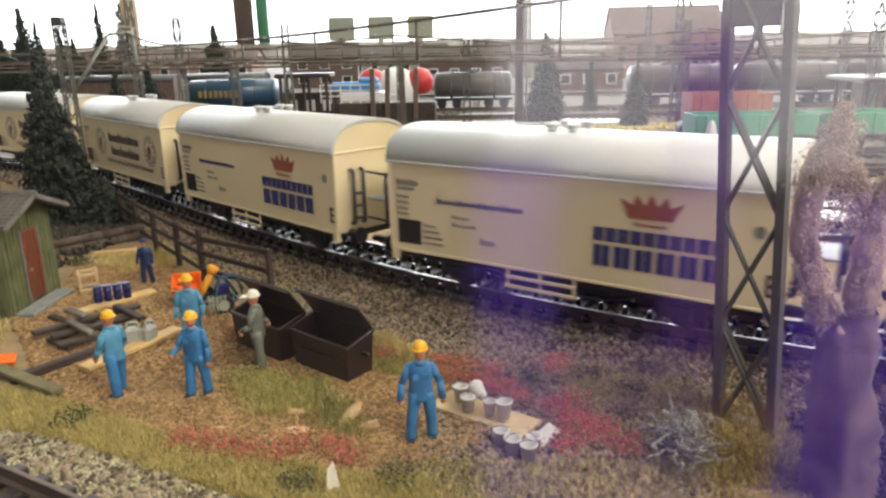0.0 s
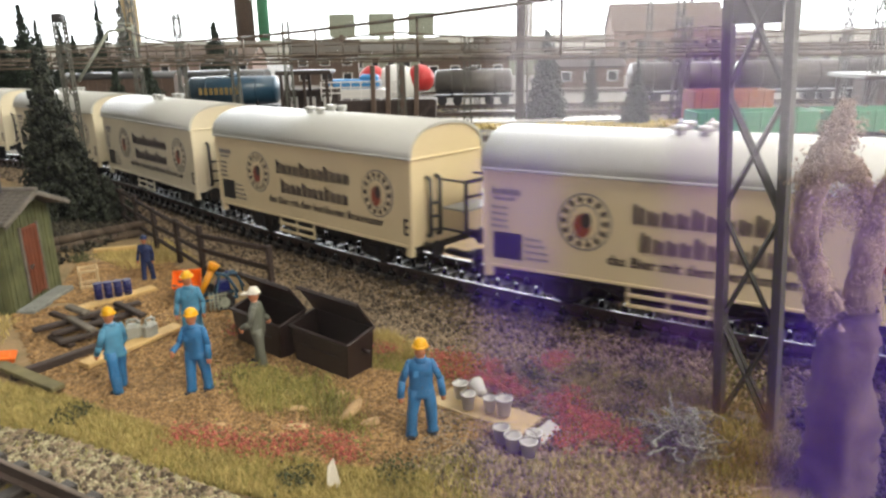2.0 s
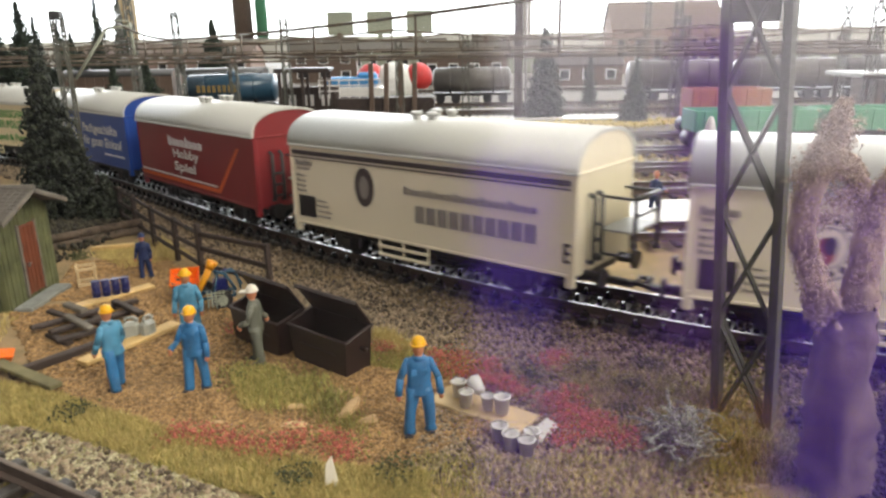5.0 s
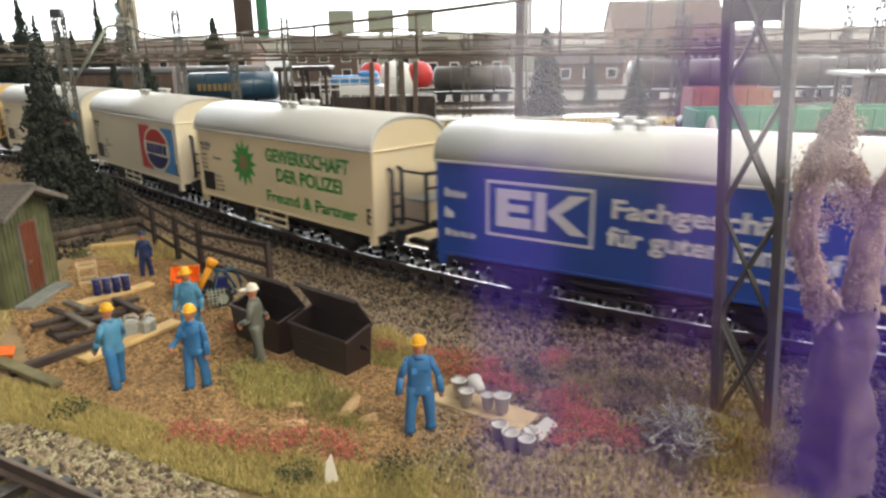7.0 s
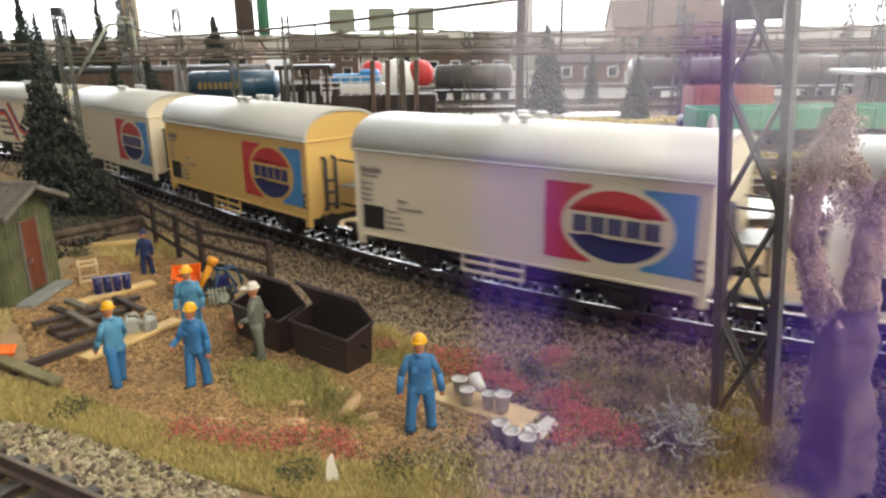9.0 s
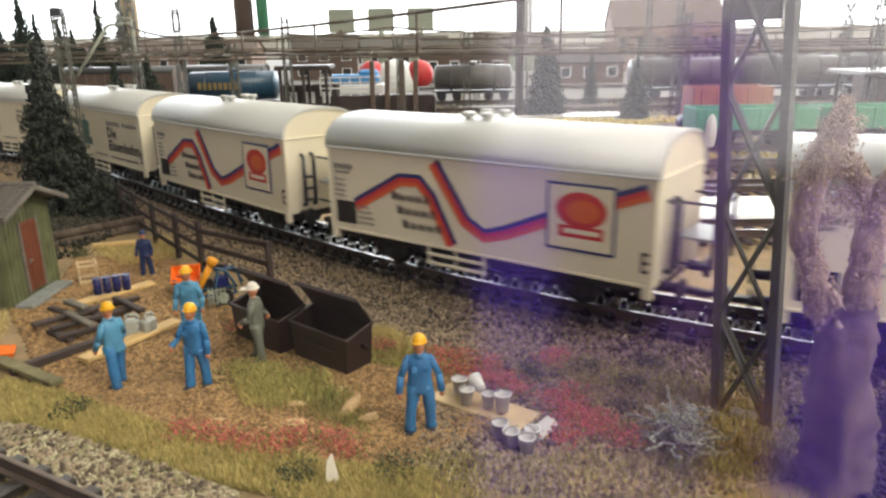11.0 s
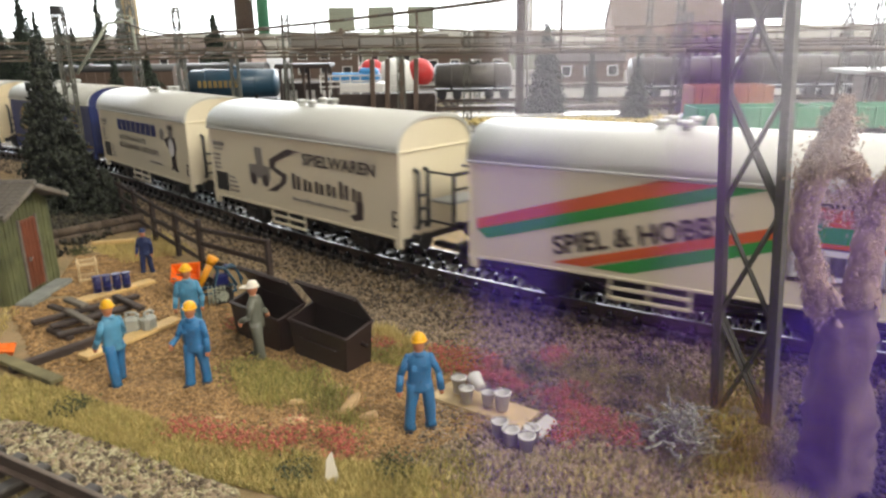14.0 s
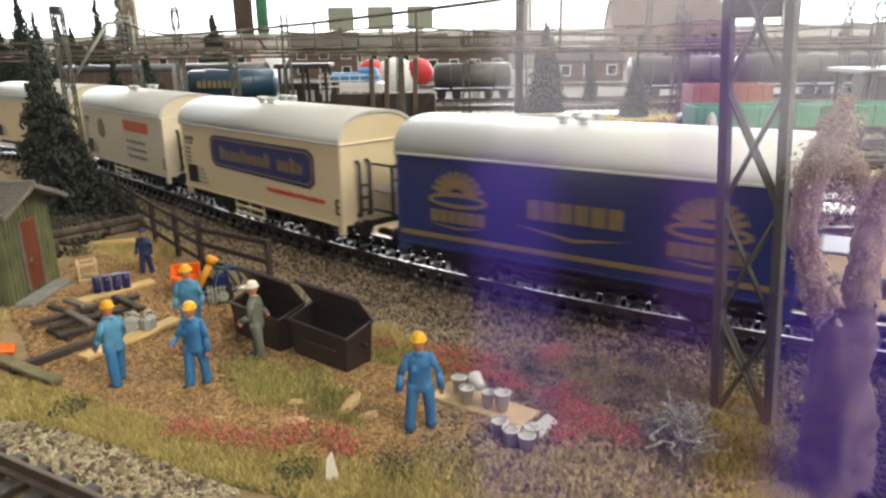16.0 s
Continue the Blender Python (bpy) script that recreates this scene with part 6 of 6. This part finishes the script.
tank_wagon(3.8, 85, -2, 8.4, 1.4, M_TANKGREY, "grey tank wagon standing in the yard")


def box_wagon(x, y, rz, ln, mat, label, roof=None, h=2.6, open_top=False, load=None):
    w = thing("box_wagon", x, y, 0, rz, label, "goods wagon", "wagons standing in the yard")
    part("frame", Shape().box((0, 0, .95), (ln, 2.4, .3), c=.05), M_BLACK, w)
    if open_top:
        for s in (-1, 1):
            part("side_wall", Shape().box((0, s * 1.45, 1.1 + h / 2), (ln, .1, h), c=.02), mat, w)
            part("end_wall", Shape().box((s * ln / 2, 0, 1.1 + h / 2), (.1, 2.8, h), c=.02), mat, w)
        part("floor_plate", Shape().box((0, 0, 1.14), (ln, 2.8, .08), c=.02), mat, w)
    else:
        part("body", Shape().prism([(-1.5, 1.1), (1.5, 1.1), (1.5, 1.1 + h)] + [(a * .98, z) for a, z in arch(1.5, 1.1 + h, 1.8 + h, 8)][1:-1] + [(-1.5, 1.1 + h)], -ln / 2, ln / 2), mat, w)
        if roof:
            part("roof", Shape().prism(arch(1.58, 1.1 + h, 1.88 + h, 10) + arch(1.45, 1.1 + h, 1.78 + h, 10)[::-1], -ln / 2 - .1, ln / 2 + .1, smooth=True), roof, w)
    for k in range(int(ln / 1.1)):
        part("stake", Shape().box((-ln / 2 + .55 + 1.1 * k, -1.53, 1.1 + h / 2), (.12, .1, h), c=.02), mat, w)
    for q in (-.34, .34):
        bogie(w, q * ln)
    if load:
        part("load", Shape().box((0, 0, 1.1 + h), (ln * .8, 2.3, .8), c=.3), load, w)


box_wagon(-37.5, 85.8, -2, 13, M_BROWNCAR, "brown covered wagon behind the fir trees", M_IRON, 2.7)
box_wagon(-25, 85.5, -2, 9, M_DARKWOOD, "dark covered wagon with a yellow band", M_IRON, 2.7)
box_wagon(19.6, 45.3, -2, 7.4, M_GREENCAR, "green open wagon with sloping sides", None, 1.3, True)
box_wagon(27.6, 45.0, -2, 7.4, M_GREENCAR, "green open wagon with sloping sides", None, 1.3, True)
box_wagon(21.2, 53.2, -2, 5.6, M_DULLORANGE, "dull orange open wagon behind the green one", None, 2.1, True)


def hopper_end(x, y, label):
    solid("tarpaulin_bag", Shape().ball((0, 0, 1.2), (.35, .3, 1.1), 0, 12, 8, low=-.8), M_BUCKET, x, y, -.1, label=label, category="sack", group="sacks by the green wagons")


for x in (16.4,):
    hopper_end(x, 43.0, "pale grey sack standing by the wagons")

# ---- platforms, buildings ----


def shelter(x, y, w, d, h, label, roof=M_IRON, rz=-2):
    s = thing("platform_shelter", x, y, GROUND, rz, label, "shelter", "platform shelters")
    part("roof", Shape().box((0, 0, h), (w, d, .35), c=.06), roof, s)
    part("fascia", Shape().box((0, -d / 2, h - .1), (w + .1, .12, .3), c=.03), M_DARKWOOD, s)
    for a in (-.42, 0, .42):
        for b in (-.4, .4):
            part("post", Shape().box((a * w, b * d, h / 2), (.28, .28, h), c=.04), M_DARKWOOD, s)
    return s


shelter(-13.0, 70, 5.2, 3, 5.2, "dark flat-roofed platform shelter on posts")
shelter(36.8, 58, 8.5, 6, 4.4, "dark kiosk with a pale grey flat roof", M_PLATE)
kiosk = thing("kiosk", 37.6, 58.6, GROUND, -2, "dark walled kiosk below a flat roof", "kiosk")
part("wall", Shape().box((0, 0, 2), (6, 4, 4), c=.08), M_BROWNCAR, kiosk)
for a in (-1.8, 0, 1.8):
    part("window", Shape().box((a, -2.02, 2.4), (1.2, .1, 1.4), c=.03), M_BLACK, kiosk)
hall = thing("platform_house", -13.2, 74, GROUND, -2, "dark brown platform house beside the shelter", "platform house")
part("wall", Shape().box((0, 0, 1.7), (5.6, 2.4, 3.4), c=.08), M_DARKWOOD, hall)
for a in (-1.8, 0, 1.8):
    part("window", Shape().box((a, -1.22, 2.1), (1.0, .1, 1.1), c=.03), M_SLAB, hall)
loading = thing("loading_ramp", -5.2, 70, GROUND, -2, "dark brown loading ramp with pale railing", "loading ramp")
part("wall", Shape().box((0, 0, 1.25), (9.4, 3, 2.5), c=.08), M_DARKWOOD, loading)
for k in range(9):
    part("rail_post", Shape().box((-6.2 + k * .95, -1.4, 3.4), (.1, .1, 1.8), c=.02), M_SLAB, loading)
for z in (3.2, 3.7, 4.2):
    part("hand_rail", Shape().box((-2.4, -1.45, z), (7.8, .08, .12), c=.02), M_SLAB, loading)
for x in (-1.2, .2, 1.6, 2.9):
    part("hoist_post", Shape().box((x, -1.7, 2.9), (.45, .45, 5.6), rot_xyz(0, random.uniform(-4, 4), 0), .05), M_BROWNCAR, loading)
part("stair", Shape().box((3.6, -2.2, 1.2), (.5, .5, 3.2), rot_xyz(0, 42, 0), .05), M_DARKWOOD, loading)
solid("tarpaulin_stack", Shape().box((0, 0, .5), (5.4, 2, 1.0), c=.3).box((1.5, 0, 1.1), (2, 1.6, .7), c=.25), M_INKSKY, -9.0, 76, 2.6, -2, "blue tarpaulin-covered load on a flat base", "covered load")
solid("load_base", Shape().box((0, 0, 1.6), (6.4, 2.6, 3.2), c=.1), M_SLAB, -9.0, 76, GROUND, -2, "pale base block of the covered load", "base block")
dome = thing("storage_tank", -6.0, 98, GROUND, 0, "red and white round storage tank", "storage tank")
part("shell", Shape().ball((0, 0, 2.2), (3.2, 3, 3.0), 0, 24, 12, low=-.7), M_INKWHITE, dome)
for s in (-1, 1):
    part("red_side", Shape().ball((s * 3.2, -.3, 3.2), (1.9, 2.2, 1.9), 0, 18, 10, low=-.8), M_INKRED, dome, "bright red rounded side")
slab("platform", 4.5, 34, 27.5, 31.5, GROUND, -.32, M_SLAB, "white smooth platform between the yard tracks", "platform")
slab("road_strip", -1, 18, 69, 73.5, GROUND - .02, -.45, M_SLAB, "pale road crossing the yard", "road")
slab("road_strip_far", 2, 12, 77.5, 82, GROUND - .02, -.45, M_SLAB, "pale road behind the yard", "road")


def house(x, y, w, d, h, ridge, wall, roof, label, rz=0.0, cols=4, rows=2):
    b = thing("model_house", x, y, GROUND, rz, label, "house", "model houses")
    part("wall", Shape().prism([(-d / 2, 0), (d / 2, 0), (d / 2, h), (0, h + ridge), (-d / 2, h)], -w / 2, w / 2), wall, b)
    for s in (-1, 1):
        ln = math.hypot(d / 2 + .4, ridge)
        part("roof_slope", Shape().box((0, s * (d / 4 + .1), h + ridge / 2 + .12), (w + .8, ln + .3, .2), rot_xyz(-s * math.degrees(math.atan2(ridge, d / 2)), 0, 0), .05), roof, b)
    for i in range(cols):
        for j in range(rows):
            px, pz = -w / 2 + w * (i + .5) / cols, h * (j + .55) / rows
            win = part("window", Shape().box((px, -d / 2 - .03, pz), (w / cols * .45, .1, h / rows * .5), c=.03), M_SLAB, b)
            part("pane", Shape().box((px, -d / 2 - .07, pz), (w / cols * .36, .08, h / rows * .42), c=.02), M_BLACK, win)
    part("chimney", Shape().box((w * .25, 0, h + ridge + .3), (.8, .8, 2), c=.08), M_BROWNCAR, b)
    return b


house(53, 175, 25, 12, 10, 6, M_HAZEBROWN, M_BROWNCAR, "brown model house with dark roof", -3, 6, 1)
house(18, 190, 18, 12, 6, 3, M_TWIG, M_TILE, "pale model house with grey roof", -3, 4, 2)
house(62, 170, 20, 12, 5, 2.5, M_BROWNCAR, M_TILE, "red-brown model house with tiled roof", -3, 5, 2)
house(-18, 210, 40, 14, 6, 3, M_TWIG, M_TILE, "long grey goods shed", -2, 9, 1)
house(82, 160, 22, 12, 4.5, 2, M_TWIG, M_DARKWOOD, "grey model house with dark roof", -3, 5, 2)
house(-62, 170, 40, 12, 6, 2.5, M_HAZEBROWN, M_BROWNCAR, "long brown engine shed", -2, 9, 1)
house(-25, 160, 14, 9, 6, 3, M_BROWNCAR, M_TILE, "small brown yard building", 4, 3, 2)
house(5, 140, 16, 9, 5, 2.5, M_BROWNCAR, M_TILE, "low red-brown yard building", -4, 4, 1)
house(26, 130, 12, 8, 3.5, 1.5, M_BROWNCAR, M_DARKWOOD, "small tan yard building", -2, 3, 1)
for x, w, m, lab in ((-215.5, 11, M_PALE, "beige window mullion"), (-136, 13, M_BROWNCAR, "dark red round column"), (-123, 8, M_GREENCAR, "green round column"), (60, 10, M_WALL, "pale window mullion"), (244, 10, M_WALL, "pale window mullion"), (-366, 10, M_WALL, "pale window mullion"), (415, 10, M_WALL, "pale window mullion")):
    solid("window_mullion", Shape().cyl((0, 0, 14), (0, 0, 165), w / 2, w / 2, 14), m, x, 516, 0, label=lab + " in the window wall", category="mullion", kind="structure")
for i in range(3):
    solid("wall_picture", Shape().box((0, 0, 0), (15, 2, 13), c=.5), M_TWIG, -57 + 23 * i, 430, 20, label="grey framed panel standing before the window", category="panel", group="grey panels before the window")
    solid("panel_stand", Shape().box((0, 0, 0), (3, 3, 22), c=.3), M_TWIG, -57 + 23 * i, 430, 3, label="grey stand of a panel", category="stand", group="stands of the panels")


# ---- yard ground cover ----
far = inside(9000, [((-30, 60), (60, 56), (60, 90), (-60, 100)), ((-6, 34), (60, 32), (60, 56), (-20, 58))], 31)
far[:, 2] = GROUND + .02
strew("gravel", far, ROCK_V, ROCK_F, RNG.uniform(.1, .3, len(far)), M_PALESTONE, "pale gravel between the yard tracks", "gravel")
low = clumped([(1.5 + 1.4 * i, 64 + 1.2 * math.sin(i)) for i in range(16)], 70, .8, 33)
low[:, 2] = GROUND
flock("yellow_scrub", low, .1, .3, M_STRAW, "yellow dry scrub between the tracks", "scrub")
low = clumped([(12 + 1.6 * i, 44 + math.sin(i * 2)) for i in range(9)], 40, .6, 34)
low[:, 2] = GROUND
flock("yellow_scrub", low, .08, .2, M_STRAW, "yellow dry scrub between the tracks", "scrub")


# ---- the display pane before the layout, and glow panels added to tint it violet ----
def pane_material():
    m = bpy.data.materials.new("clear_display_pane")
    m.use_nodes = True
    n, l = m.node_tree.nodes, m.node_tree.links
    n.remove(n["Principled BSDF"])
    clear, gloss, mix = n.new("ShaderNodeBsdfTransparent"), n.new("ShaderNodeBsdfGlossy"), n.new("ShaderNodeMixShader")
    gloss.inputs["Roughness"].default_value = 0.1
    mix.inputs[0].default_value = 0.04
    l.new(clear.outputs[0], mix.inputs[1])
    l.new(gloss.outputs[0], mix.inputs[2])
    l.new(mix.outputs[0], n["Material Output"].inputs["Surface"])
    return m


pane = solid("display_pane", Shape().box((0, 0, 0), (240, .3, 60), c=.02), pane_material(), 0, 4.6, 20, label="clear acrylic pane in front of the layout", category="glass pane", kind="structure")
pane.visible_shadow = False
# unseen glow panels, added so the pane mirrors a violet and amber veil
M_VIOLET = glow("violet_veil_glow", (0.26, 0.10, 1.0), 1.15)
M_VIOLETDIM = glow("dim_violet_veil_glow", (0.26, 0.11, 1.0), 0.6)
M_VIOLETFAINT = glow("faint_violet_veil_glow", (0.50, 0.18, 1.0), 0.32)
M_AMBERGLOW = glow("amber_veil_glow", (0.9, 0.38, 0.12), 0.45)
sign = thing("veil_glow_panels", 0, -60, -100, 0, "unseen violet and amber glow panels added to veil the pane", "illuminated sign")
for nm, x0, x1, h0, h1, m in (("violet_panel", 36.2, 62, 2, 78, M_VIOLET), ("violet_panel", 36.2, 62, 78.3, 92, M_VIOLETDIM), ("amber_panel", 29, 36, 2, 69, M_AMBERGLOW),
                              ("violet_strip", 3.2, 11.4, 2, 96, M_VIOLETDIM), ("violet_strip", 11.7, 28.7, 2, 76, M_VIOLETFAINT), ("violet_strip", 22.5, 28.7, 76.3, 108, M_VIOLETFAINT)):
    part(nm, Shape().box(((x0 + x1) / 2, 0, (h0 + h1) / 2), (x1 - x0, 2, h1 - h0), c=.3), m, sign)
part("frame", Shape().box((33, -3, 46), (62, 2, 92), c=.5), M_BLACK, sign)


# ---- what moves ----
# distance run by the head of the train, centimetres, at these seconds
RUN_T = [0.0, 0.9, 1.5, 1.8, 2.7, 3.5, 4.15, 6.3, 7.0, 7.8, 8.4, 9.1, 11.3, 12.0, 12.5, 13.3, 14.3, 15.2, 16.0]
RUN_S = [23.35, 35.95, 44.67, 49.05, 62.23, 73.85, 82.7, 115.63, 126.82, 140.18, 150.9, 163.65, 204.4, 217.5, 226.95, 242.0, 260.55, 277.0, 290.7]


def run_length(t):
    """A smooth curve through the run."""
    x, y = np.array(RUN_T), np.array(RUN_S)
    d = np.gradient(y, x)
    i = int(min(max(np.searchsorted(x, t) - 1, 0), len(x) - 2))
    h = x[i + 1] - x[i]
    u = (t - x[i]) / h
    return float((2 * u**3 - 3 * u**2 + 1) * y[i] + (u**3 - 2 * u**2 + u) * h * d[i] + (3 * u**2 - 2 * u**3) * y[i + 1] + (u**3 - u**2) * h * d[i + 1])


def motions():
    times = [k * 0.2 for k in range(81)]
    fine = [k / 30 for k in range(481)]
    spin = [(t, -math.degrees(run_length(t) / 0.58)) for t in fine]
    for k, (w, sets) in enumerate(TRAIN):
        rows = []
        for t in times:
            x, y, a = on_track(run_length(t) - PITCH * k)
            rows.append((t, pose(x * U, y * U, 0, 0, 0, math.degrees(a))))
        walk(w, rows)
        for ws in sets:
            at = ws.matrix_basis.translation.copy()
            walk(ws, [(t, Matrix.Translation(at) @ pose(0, 0, 0, 0, -a, 0)) for t, a in spin])


motions()
